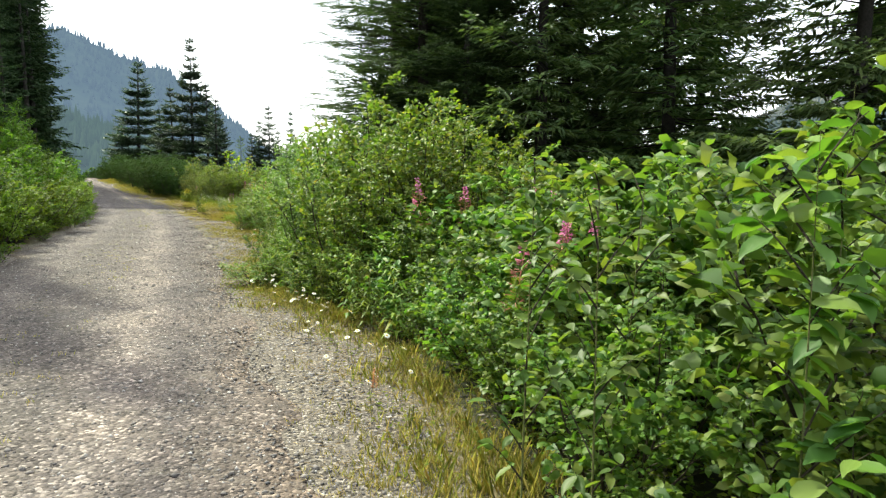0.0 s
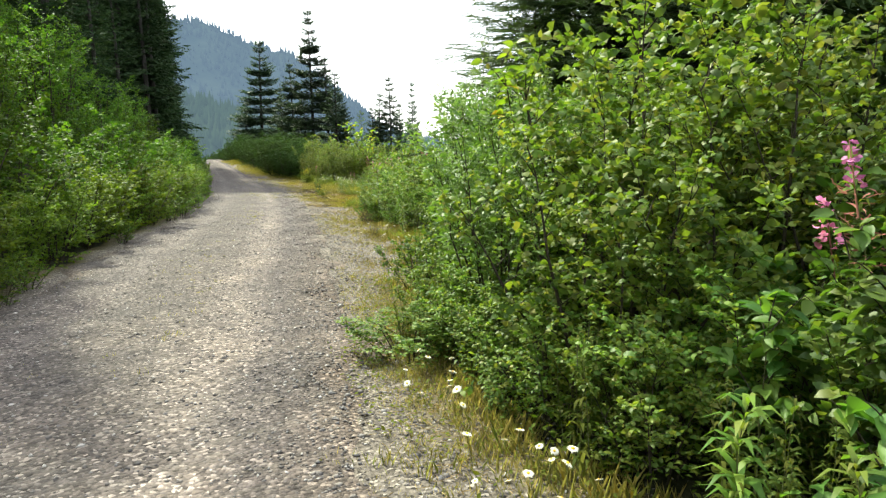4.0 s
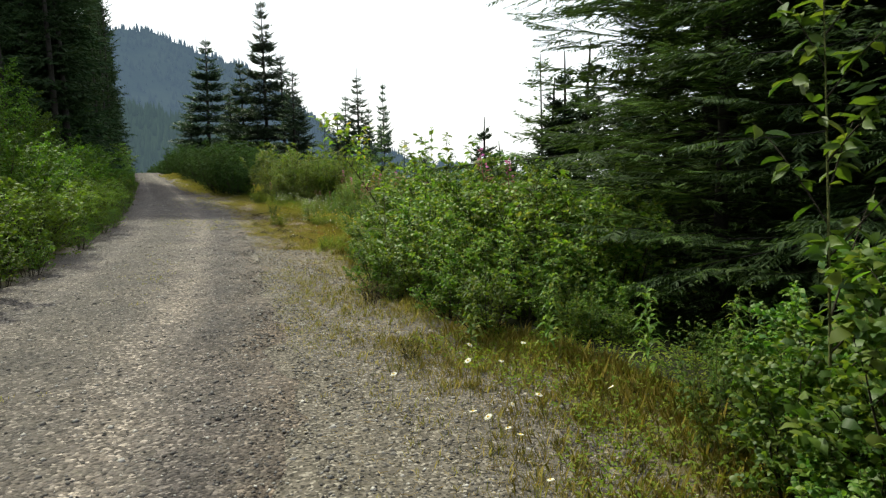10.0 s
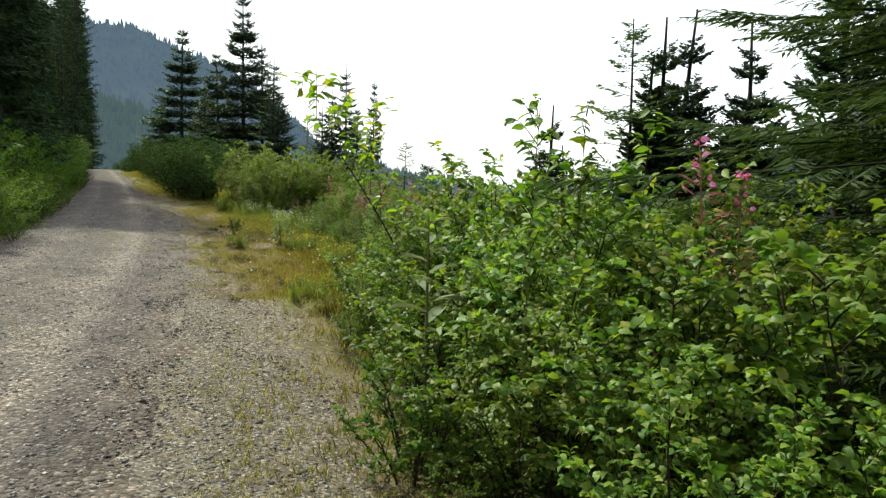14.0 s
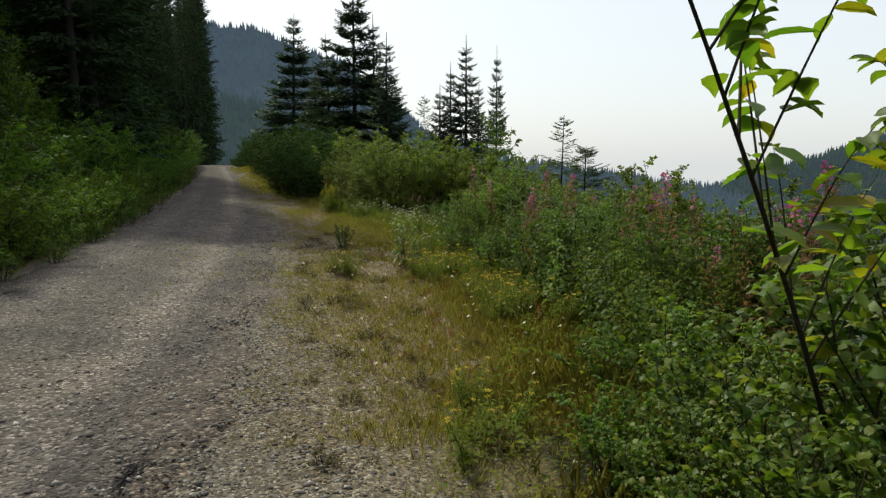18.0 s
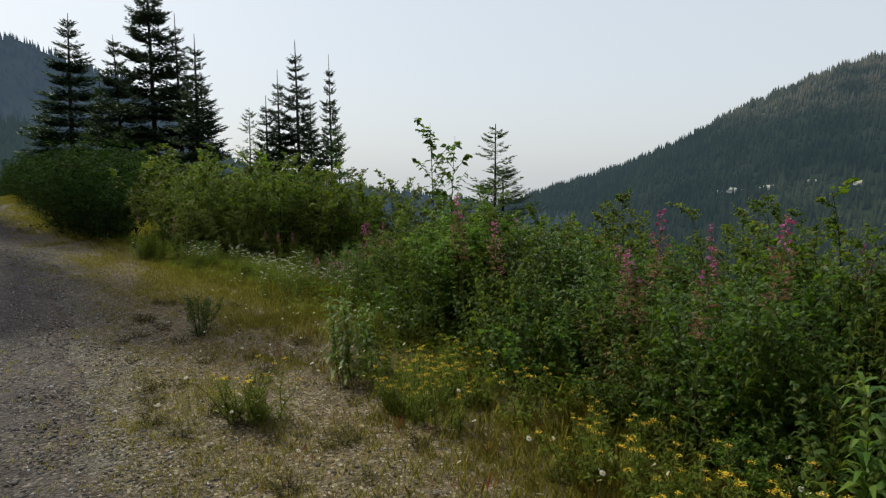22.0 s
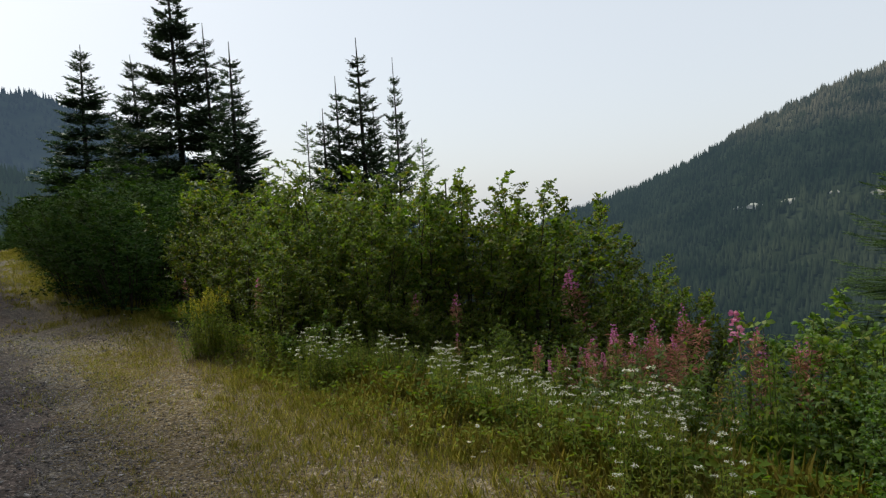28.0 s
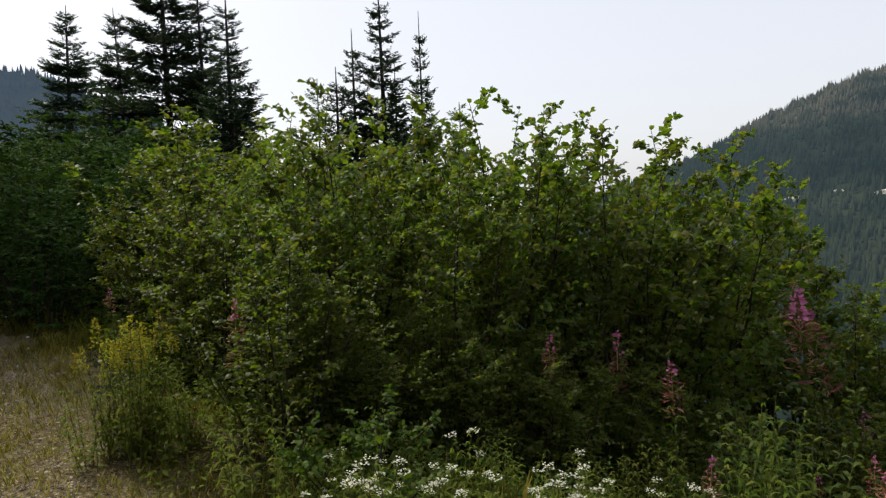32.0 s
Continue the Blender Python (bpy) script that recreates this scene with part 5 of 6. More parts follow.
# shrubs among the fireweed
for x, y, h in ((3.3, 30.2, 1.5), (4.2, 32.0, 1.7), (3.0, 33.6, 1.35), (4.6, 34.6, 1.9), (2.6, 35.4, 1.2), (3.6, 36.4, 1.8), (5.2, 30.0, 1.9), (2.2, 33.9, 1.3), (5.6, 37.2, 2.3), (3.4, 41.9, 1.4), (5.2, 27.6, 1.7)):
    shrub("alder_dark", x, y, h * 1.12, group="alders among the fireweed")
for x, y, h in ((1.9, 33.9, 1.4), (2.4, 34.4, 1.6), (1.75, 35.1, 1.3), (2.3, 35.3, 1.5), (2.9, 34.8, 1.6)):
    shrub("alder", x, y, h, group="alders among the fireweed")
for x, y, top in ((3.45, 38.1, 0.55), (3.9, 38.5, 0.7), (3.3, 37.5, 0.6), (3.8, 37.7, 0.8)):
    shrub("alder_low", x, y, top - gz(x, y), group="alders among the fireweed")
# lower alder on the falling slope beyond the clump
for x, y, top in ((5.1, 42.9, 0.95), (4.6, 43.0, 0.75), (5.7, 43.1, 0.45), (6.2, 43.4, -0.1)):
    shrub("alder_dark", x, y, (top - gz(x, y)) * 0.93, wide=0.85, group="alder clump on the verge")
random.seed(14)
for i in range(95):
    y = random.uniform(27.2, 41.2)
    off = random.uniform(0.55, 4.2)
    if y > 37.5 or (y > 36.5 and off < 1.6):
        continue
    shrub("alder_mid", float(plant_line(y)) + off, y, random.uniform(0.7, 1.15) + 0.1 * off, group="alders among the fireweed")
for x, y, h in ((0.7, 20.1, 0.32), (-0.7, 32.0, 0.14), (-0.62, 29.3, 0.12), (0.35, 29.2, 0.15), (0.05, 27.9, 0.12), (0.75, 17.9, 0.22)):
    shrub("tiny", x, y, h, group="seedlings in the gravel")
shrub("alder_mid", -0.7, 34.95, 0.52, wide=0.9, label="leafy alder seedling standing alone in the gravel", group="seedlings in the gravel")
shrub("alder_low", 0.55, 9.95, 0.42, wide=2.2, label="low alder branches spreading over the road edge", group="alders on the verge")
random.seed(12)
for i in range(84):
    y = random.uniform(25.5, 37.5)
    shrub("tiny", float(road_right(y)) + 0.5 + 1.9 * random.random() ** 1.3, y, random.uniform(0.05, 0.13), wide=2.0, label="small dark green weed tuft in the gravel", group="weed tufts in the gravel")
random.seed(13)
for i in range(46):
    y = random.uniform(9.5, 47)
    if 14.4 < y < 18.4 or 35 < y < 41.5:
        continue
    shrub("low", float(plant_line(y)) + random.uniform(0.05, 0.5), y, random.uniform(0.3, 0.75), group="low growth along the verge")


def sapling(x, y, tip, height, leaves, leaf, seed, label, mat=M_BROAD, shoots=9, low=0.35, up=0.8, reach=0.45, first=4, stout=0.013, slim=0.58, drift=(0.0, 0.0)):
    """A single leaning stem with a few side shoots and large leaves."""
    g = np.random.default_rng(seed)
    ob = thing("sapling", label, "sapling")
    k = 8
    s = np.linspace(0, 1, k)
    main = np.stack([tip[0] * s ** 1.15, tip[1] * s ** 1.15, height * s ** 0.9], -1)
    lines, size = [main], [1.0]
    for u in np.linspace(low, 0.92, shoots):
        b = np.array([tip[0] * u ** 1.15, tip[1] * u ** 1.15, height * u ** 0.9])
        a = g.uniform(0, 6.28)
        w = unit(np.array([[np.cos(a) * 0.6 + drift[0], np.sin(a) * 0.6 + drift[1], up]]))[0] * reach * (1.3 - 0.7 * u) * g.uniform(0.6, 1.2)
        lines.append(b + w * s[:, None] + np.array([0, 0, -0.12 * reach]) * (s ** 3)[:, None])
    L = np.array(lines)
    part("stem", mesh_from("stem", *tubes(L[:1], (stout * (1 - 0.85 * s))[None], 5), M_STEM if stout > 0.01 else M_GREENSTEM, True), ob)
    for one in L[1:]:
        part("twig", mesh_from("twig", *tubes(one[None], (0.0045 * (1 - 0.7 * s))[None], 4), M_STEM, True), ob)
    w = g.integers(0, len(L), leaves)
    i = np.where(w == 0, g.integers(first, k, leaves), g.integers(2, k, leaves))
    p = L[w, i] + (L[w, i - 1] - L[w, i]) * g.uniform(0, 1, (leaves, 1))
    a = g.uniform(0, 6.28, leaves)
    way = np.stack([np.cos(a), np.sin(a), g.uniform(-0.7, 0.4, leaves)], -1)
    ln = leaf * g.uniform(0.6, 1.15, leaves)
    part("foliage", mesh_from("foliage", *blades(p, way, np.tile([0, 0, 1.0], (leaves, 1)) + g.normal(0, 0.45, (leaves, 3)), ln, ln * slim, 0.3, 0.14, "round"), mat), ob)
    return place(ob, x, y, 1.0, 0)


SHOOT = "tall broad-leaved shoot above the verge shrubs"
sapling(1.8, 24.75, (-1.55, -1.2), 2.4, 210, 0.12, 3, "leaning sapling with large pale green leaves", M_SAPLING, shoots=16, low=0.3, up=1.6, reach=0.85, drift=(0.6, 0.35))
PALE = "slim upright sapling with large pale green leaves"
sapling(2.2, 25.1, (-0.1, -0.2), 1.9, 110, 0.115, 14, PALE, M_SAPLING, low=0.4, reach=0.45, shoots=11)
sapling(2.5, 24.9, (-0.1, -0.2), 1.65, 70, 0.105, 16, PALE, M_SAPLING, low=0.35, reach=0.45, shoots=10)
sapling(2.7, 24.4, (0.05, -0.1), 1.85, 110, 0.105, 18, PALE, M_SAPLING, low=0.35, reach=0.4, shoots=10)
sapling(3.0, 24.2, (0.15, -0.1), 2.0, 90, 0.10, 19, PALE, M_SAPLING, low=0.4, reach=0.35, shoots=9)
sapling(2.05, 34.75, (-0.05, 0.0), 2.42, 190, 0.085, 4, "slim sapling with pale leaves rising above the fireweed", low=0.5, shoots=14)
sapling(2.3, 35.0, (0.15, 0.05), 2.3, 150, 0.085, 5, "slim sapling with pale leaves rising above the fireweed", low=0.5, shoots=12)
sapling(1.16, 2.4, (0.05, 0.02), 1.62, 90, 0.08, 6, SHOOT, shoots=12, low=0.15, reach=0.3, first=2, stout=0.006)
sapling(1.25, 2.0, (0.02, 0.05), 1.6, 90, 0.08, 7, SHOOT, shoots=12, low=0.15, reach=0.3, first=2, stout=0.006)
sapling(1.6, 1.45, (0.05, 0.05), 1.7, 110, 0.12, 9, SHOOT, shoots=12, low=0.15, reach=0.35, first=2, stout=0.006)
sapling(1.75, 2.6, (0.1, 0.0), 1.5, 90, 0.08, 10, SHOOT, shoots=11, low=0.15, reach=0.3, first=2, stout=0.006)
for n, (x, y, h) in enumerate(((3.0, 3.6, 1.8), (3.3, 4.4, 1.9), (2.7, 2.4, 1.85), (2.2, 1.9, 1.9))):
    sapling(x, y, (0.1, 0.05), h, 110, 0.085, 50 + n, SHOOT, shoots=11, low=0.3, reach=0.35, first=3, stout=0.006)
sapling(1.7, 12.9, (0.15, -0.1), 2.9, 120, 0.10, 8, "tall leafy shoot standing in front of the willows", M_WILLOW, slim=0.3)
sapling(2.05, 14.9, (-0.1, 0.1), 2.6, 210, 0.10, 13, "tall leafy shoot at the shoulder below the spruces", M_BROAD, shoots=15, low=0.2, reach=0.6, first=2, stout=0.009)
for n, (x, y, h) in enumerate(((2.0, 7.0, 1.2), (2.35, 6.8, 1.35), (1.8, 7.45, 0.9), (2.2, 7.5, 1.25), (1.65, 6.6, 0.7))):
    sapling(x, y, (0.0, -0.05), h, 110, 0.11, 110 + n, "leafy broad-leaved shoot in front of the alders", M_BROAD, shoots=11, low=0.15, reach=0.35, first=2, stout=0.006)
sapling(1.45, 9.1, (-0.35, 0.1), 2.25, 60, 0.085, 118, "slender alder shoot above the road edge", M_SAPLING, shoots=6, low=0.6, reach=0.35, stout=0.007)
for n, (x, y, h) in enumerate(((1.25, 10.9, 0.75), (1.5, 10.7, 0.9), (1.4, 11.35, 0.95), (1.65, 11.0, 1.05))):
    sapling(x, y, (-0.05, -0.05), h, 85, 0.125, 90 + n, "low shoot with large broad leaves at the foot of the willows", M_BROAD, shoots=9, low=0.15, reach=0.4, first=2, stout=0.007)
for n, (x, y, h) in enumerate(((1.78, 21.0, 2.05), (1.5, 21.0, 1.98), (2.05, 20.8, 1.95), (2.84, 19.8, 1.7), (3.4, 19.6, 1.85), (2.3, 20.5, 1.7), (3.1, 20.2, 1.9))):
    sapling(x, y, (0.05, 0.0), h, 90, 0.08, 70 + n, "upright leafy alder shoot above the verge shrubs", M_SUNNY, shoots=9, low=0.5, reach=0.3, first=4, stout=0.007)
sapling(1.62, 21.4, (0.1, 0.0), 2.0, 60, 0.095, 22, "tall shoot with large pale green leaves beside the road", M_BROAD, shoots=8, low=0.5, reach=0.45, stout=0.008)
sapling(1.45, 13.9, (0.1, -0.1), 2.2, 120, 0.09, 12, "tall leafy shoot standing in front of the willows", M_BROAD, shoots=12)

# ---- flowers ----
random.seed(17)
weeds = [fireweed(201, 1.25, 1.0, True), fireweed(202, 1.4, 0.7, True), fireweed(203, 1.05, 1.2, False), fireweed(204, 1.3, 0.4, True), fireweed(205, 1.3, 0.3, True, M_DUSK), fireweed(206, 1.15, 0.5, True, M_DUSK), fireweed(207, 1.4, 0.15, True, M_DUSK), fireweed(208, 1.2, 0.35, True, M_DUSK)]
going = [tagged(fireweed(221 + i, 1.2 + 0.1 * i, 0.12 + 0.1 * (i == 1), True, M_DUSK, 2.6), "spent fireweed with long salmon seed pods") for i in range(3)]


def crest(ob):
    return max(v.co.z for p in ob.children if p.name.startswith("flower_spike") for v in p.data.vertices)


TOPS = (1.5, 1.4, 1.25, 1.1, 1.2, 1.23, 1.2, 1.4, 1.4, 1.4, 1.25, 1.3, 1.72, 1.6)
spots = [(2.42, 7.41), (2.9, 7.5), (2.45, 7.6), (1.77, 3.98), (2.1, 4.05), (2.2, 3.95), (2.45, 3.8), (3.3, 7.4), (3.6, 7.0), (4.0, 6.7), (2.7, 5.1), (3.2, 4.9), (2.3, 20.4), (2.6, 20.6), (3.3, 22.6), (3.7, 23.0), (2.6, 26.2), (3.0, 26.9), (3.5, 25.8), (2.2, 25.6)]
spots += [(2.5, 28.4), (2.3, 27.4), (2.7, 27.8), (2.8, 31.9), (3.1, 31.8), (2.3, 28.8), (2.9, 29.2), (3.1, 29.1), (1.5, 32.5), (1.7, 32.2), (1.9, 30.6)]
spots += [(random.uniform(2.0, 4.6), random.uniform(27.5, 36.0)) for _ in range(16)]
BRINK = [(random.gauss(2.1, 0.18), random.gauss(39.7, 0.18), random.uniform(0.15, 0.4), j % 3 == 1) for j in range(9)] + [(random.gauss(2.4, 0.12), random.gauss(39.25, 0.12), random.uniform(0.3, 0.67), 1) for _ in range(7)]
BRINK += [(random.gauss(2.9, 0.16), random.gauss(38.7, 0.16), random.uniform(0.2, 0.5), 1) for _ in range(7)] + [(2.95, 38.95, 0.62, 0)] + [(random.gauss(2.3, 0.25), random.gauss(40.4, 0.2), random.uniform(0.0, 0.28), j % 3 and 1) for j in range(6)] + [(random.uniform(2.6, 4.4), random.uniform(40.4, 42.0), random.uniform(-0.2, 0.15), 1) for _ in range(5)]
RIM = {(x, y): (top, spent) for x, y, top, spent in BRINK}
spots += list(RIM)
spots += [(random.uniform(1.6, 3.2), random.uniform(40.2, 42.2)) for _ in range(9)]
spots += [(3.6, 42.2), (3.25, 42.3)]
spots += [(0.9, 40.9), (-1.0, 42.2), (1.1, 41.3), (-1.7, 44.2), (0.9, 42.2), (1.6, 42.5), (2.0, 36.7), (1.8, 36.6), (2.2, 36.9), (2.1, 36.5), (1.9, 36.9), (2.0, 29.8), (1.5, 29.8), (1.8, 30.7)]
started = set()
for i, (x, y) in enumerate(spots):
    tall = random.uniform(0.8, 1.15) * (1.12 if y > 39.9 and x > 2.6 else 0.72 if y > 39.9 else 0.88 if y > 36 else 1.12 if y > 26.8 else 1.05)
    kind = weeds[i % 4] if i < 12 else weeds[i - 8] if i < 16 else random.choice((weeds[:3], going)[RIM[x, y][1]] if (x, y) in RIM else weeds[:4] if y > 40 and x > 2.6 else weeds[3:])
    top = TOPS[i] if i < 14 else {(3.6, 42.2): 0.78, (3.25, 42.3): 0.7, (0.9, 42.2): 0.66, (1.6, 42.5): 0.6, (2.0, 36.7): 1.05, (2.0, 29.8): 1.4, (1.5, 29.8): 1.24}.get((x, y))
    if (x, y) in RIM:
        top = RIM[x, y][0]
    if top is not None:
        tall = (top + 0.06 - gz(x, y)) / crest(kind)
    if i < 4 or 11 < i < 16 or (kind in going and kind.name not in started):
        started.add(kind.name)
        place(kind, x, y, tall)
    else:
        another(kind, x, y, tall)

# green unflowering stems: three on the mossy shoulder, masses among the shrubs
def herb_kind(seed, label, leaf, slim, mat, height=1.0):
    _, leaves, lines = herb_meshes(seed, height, 11, 0.26, 26, leaf, slim, mat)
    ob = thing("herb_clump", label, "herb", "herb clumps on the verge")
    tagged(part("stalk", mesh_from("stalk", *tubes(lines, np.tile(np.linspace(0.0045, 0.0015, 5), (11, 1)), 3), M_GREENSTEM, True), ob), kind="stuff")
    tagged(part("foliage", leaves, ob), kind="stuff")
    return ob


herbs = [herb_kind(61, "clump of leafy green herb stems among the shrubs", 0.12, 0.22, M_HERB), herb_kind(64, "broad-leaved green herb clump among the shrubs", 0.09, 0.5, M_ALDER, 0.85), herb_kind(65, "clump of fading rust-tinged fireweed stems", 0.10, 0.18, M_HERB_RED, 1.05), herb_kind(66, "yellow-green herb clump among the shrubs", 0.10, 0.26, M_YARROW, 0.8)]
for ob, (x, y) in zip(herbs[1:], ((2.6, 29.6), (2.9, 30.8), (2.2, 31.4))):
    place(ob, x, y)
herb = herbs[0]
place(herb, 2.3, 29.0)
upright = herb_kind(67, "stand of tall upright leafy stems above the shrubs", 0.11, 0.3, M_BROAD, 1.5)
place(upright, 2.7, 30.4, 0.95)
for i in range(44):
    y = random.uniform(28.2, 35.0)
    off = random.uniform(0.8, 3.6)
    another(upright, float(plant_line(y)) + off, y, random.uniform(0.68, 0.9) + 0.06 * off)
for i in range(230):
    y = random.uniform(27.0, 42.0)
    x = float(plant_line(y)) + abs(random.gauss(0, 1.4)) + (0.3 if y < 35.5 else 1.5)
    if y > 37 and i % 3:
        continue
    another(random.choices(herbs, (6, 3, 0.7, 1.6))[0], x, y, random.uniform(0.55, 1.0) + min(0.35, 0.25 * (x - float(plant_line(y)))))
for i in range(46):
    y = random.uniform(2.0, 26.5)
    another(random.choice(herbs[:2]), float(plant_line(y)) + random.uniform(0.2, 1.6), y, random.uniform(0.4, 0.9))
stems, leaves, _ = herb_meshes(62, 0.75, 1, 0.02, 60, 0.15, 0.24, M_SUNNY)
shoot = thing("fireweed_shoot", "leafy green fireweed shoot not yet in flower", "herb", "shoots on the shoulder")
for one in stems:
    part("stem", one, shoot)
part("foliage", leaves, shoot)
place(shoot, 1.8, 17.6)
for x, y in ((2.35, 16.9), (2.75, 16.5), (1.3, 18.1), (1.45, 6.4), (1.3, 6.9), (1.6, 5.9), (1.9, 28.6), (2.05, 28.3), (2.2, 28.7), (1.8, 28.2), (2.35, 28.4), (2.0, 28.9), (2.5, 28.9), (1.75, 28.9), (2.15, 27.9), (0.38, 32.29), (0.5, 32.36), (0.3, 32.42)):
    another(shoot, x, y, random.uniform(0.85, 1.15))

d0 = [daisy(301, 0.28), daisy(302, 0.36), daisy(303, 0.2)]
spots = [(0.75, 7.15), (0.9, 7.3), (0.85, 7.5), (1.0, 7.4), (0.6, 7.6), (1.05, 7.1), (0.7, 5.4), (0.82, 5.5), (0.65, 6.4), (0.95, 6.2), (1.15, 5.6), (1.2, 4.4), (0.9, 4.0), (1.1, 4.9), (0.8, 4.7), (1.25, 5.2), (1.0, 6.6), (0.62, 8.6), (0.7, 8.9), (0.55, 9.2)]
spots += [(random.uniform(0.65, 1.1), random.uniform(7.0, 8.0)) for _ in range(12)] + [(random.uniform(0.5, 1.2), random.uniform(3.8, 6.6)) for _ in range(12)] + [(random.uniform(0.45, 0.75), random.uniform(8.2, 9.4)) for _ in range(8)]
spots += [(random.uniform(0.2, 1.7), random.uniform(14.8, 18.2)) for _ in range(18)]
spots += [(random.uniform(-0.4, 1.9), random.uniform(26.5, 34.0)) for _ in range(90)]
spots += [(random.uniform(-0.8, 0.9), random.uniform(34, 39.5)) for _ in range(40)] + [(random.gauss(-0.52, 0.12), random.gauss(31.8, 0.15)) for _ in range(9)] + [(random.uniform(-1.2, 0.9), random.uniform(30.8, 34.6)) for _ in range(34)] + [(random.uniform(1.3, 2.2), random.uniform(30.6, 33.2)) for _ in range(14)]
spots += [(float(plant_line(y)) - random.uniform(0.0, 0.6), y) for y in np.linspace(43, 50, 10)]
for i, (x, y) in enumerate(spots):
    if i < 3:
        place(d0[i], x, y, 1.05)
    else:
        another(random.choice(d0), x, y, random.uniform(0.5, 0.75) if y > 20 else random.uniform(0.7, 1.15))

yar = [umbel(401, 0.5, "yarrow", "white yarrow with flat flower heads in the grass", M_WHITE, 4, 0.019, "yarrow on the verge"), umbel(402, 0.6, "yarrow", "white yarrow with flat flower heads in the grass", M_WHITE, 5, 0.021, "yarrow on the verge")]
gold = [umbel(411, 0.42, "yellow_flower", "yellow-flowered herb in the dry grass", M_YELLOW, 6, 0.016, "yellow flowers on the verge"), umbel(412, 0.34, "yellow_flower", "yellow-flowered herb in the dry grass", M_YELLOW, 7, 0.014, "yellow flowers on the verge")]
spots = [(random.uniform(0.3, 2.4), random.uniform(38.3, 40.6)) for _ in range(62)] + [(random.gauss(0.6, 0.25), random.gauss(37.6, 0.6)) for _ in range(16)] + [(random.uniform(0.0, 1.2), random.uniform(39.0, 40.8)) for _ in range(12)] + [(random.uniform(0.7, 1.3), random.uniform(33, 37)) for _ in range(12)] + [(-0.5, 41.1), (-0.6, 40.7), (-0.4, 40.9), (-0.7, 41.3), (-0.2, 41.0)]
for i, (x, y) in enumerate(spots):
    if i < 2:
        place(yar[i], x, y)
    else:
        another(random.choice(yar), x, y, random.uniform(0.7, 1.15))
spots = [(random.gauss(1.35, 0.2), random.gauss(29.8, 0.9)) for _ in range(26)] + [(random.uniform(0.5, 1.2), random.uniform(31.0, 32.7)) for _ in range(22)] + [(random.gauss(-0.45, 0.08), random.gauss(31.8, 0.1)) for _ in range(4)] + [(random.uniform(0.4, 0.8), random.uniform(25.5, 27)) for _ in range(6)]
for i, (x, y) in enumerate(spots):
    if i < 2:
        place(gold[i], x, y)
    else:
        another(random.choice(gold), x, y, random.uniform(0.7, 1.2))
# goldenrod tuft at the corner of the alder clump
stems, leaves, lines = herb_meshes(421, 0.85, 9, 0.09, 34, 0.10, 0.2, M_YARROW)
rod = thing("goldenrod", "goldenrod tuft with yellow-green plumes beside the alders", "wildflower")
for one in stems:
    part("stem", one, rod)
part("foliage", leaves, rod)
g = np.random.default_rng(422)
for line in lines:
    n = 90
    u = g.uniform(0, 1, n)
    a, rr = g.uniform(0, 6.28, n), 0.035 * (1.1 - u) * g.uniform(0.3, 1, n)
    p = line[-1] + np.stack([np.cos(a) * rr, np.sin(a) * rr, 0.16 * (u - 0.55)], -1)
    way = np.stack([np.cos(a), np.sin(a), g.uniform(0.2, 1.0, n)], -1)
    ln = g.uniform(0.012, 0.022, n)
    part("plume", mesh_from("plume", *blades(p, way, g.normal(0, 1, (n, 3)), ln, ln * 0.6, 0.1, kind="small"), M_PLUME), rod)
place(rod, -1.49, 42.72, 1.0)
another(rod, -1.36, 42.8, 0.9)
another(rod, -1.6, 42.9, 0.8)
for x, y, k in ((0.5, 32.5, 0.6), (0.62, 32.7, 0.5), (0.9, 33.6, 0.55)):
    another(herbs[0], x, y, k)
for x, y in ((-1.3, 42.7), (-1.5, 42.9), (-1.2, 42.9), (-1.65, 42.75)):
    another(herbs[3], x, y, 0.7)
# tall weed with long pale downy leaves
g = np.random.default_rng(77)
mull = thing("mullein", "tall weed with long pale grey-green downy leaves", "herb")
line = np.array([[[0, 0, 0], [0.01, 0.0, 0.5], [0.0, 0.02, 1.15]]])
part("stem", mesh_from("stem", *tubes(line, np.array([[0.012, 0.01, 0.004]]), 6), M_GREENSTEM, True), mull)
for k in range(13):
    a, h = k * 2.4, 0.45 + 0.055 * k
    ln = np.array([0.27 - 0.012 * k])
    me = mesh_from("leaf", *blades(np.array([[0.0, 0.0, h]]), np.array([[math.cos(a), math.sin(a), 0.45]]), np.array([[0, 0, 1.0]]), ln, ln * 0.34, 0.3, 0.3, "round"), M_DOWNY)
    part("leaf", me, mull)
place(mull, 1.1, 21.6, 1.15)
# low growth and yarrow at the foot of the alder clump
random.seed(23)
for i in range(16):
    x = -0.9 + 0.2 * i
    another(herbs[(3, 0, 3, 1)[i % 4]], x, 41.5 + random.uniform(-0.25, 0.35), random.uniform(0.5, 0.85))
    another(herbs[3], x + 0.4, 40.9 + random.uniform(-0.25, 0.3), random.uniform(0.4, 0.65))
for i in range(6):
    shrub("alder_dark", -0.7 + 0.55 * i, 42.5 + random.uniform(-0.15, 0.25), random.uniform(0.9, 1.3), wide=1.2, label="low dark green alder at the foot of the clump", group="low growth along the verge")
for i in range(22):
    x, y = ((random.gauss(-0.4, 0.15), random.gauss(40.9, 0.2)), (random.uniform(0.1, 0.9), random.uniform(40.4, 41.1)))[i % 2]
    another(random.choice(yar), x, y, random.uniform(0.75, 1.1))
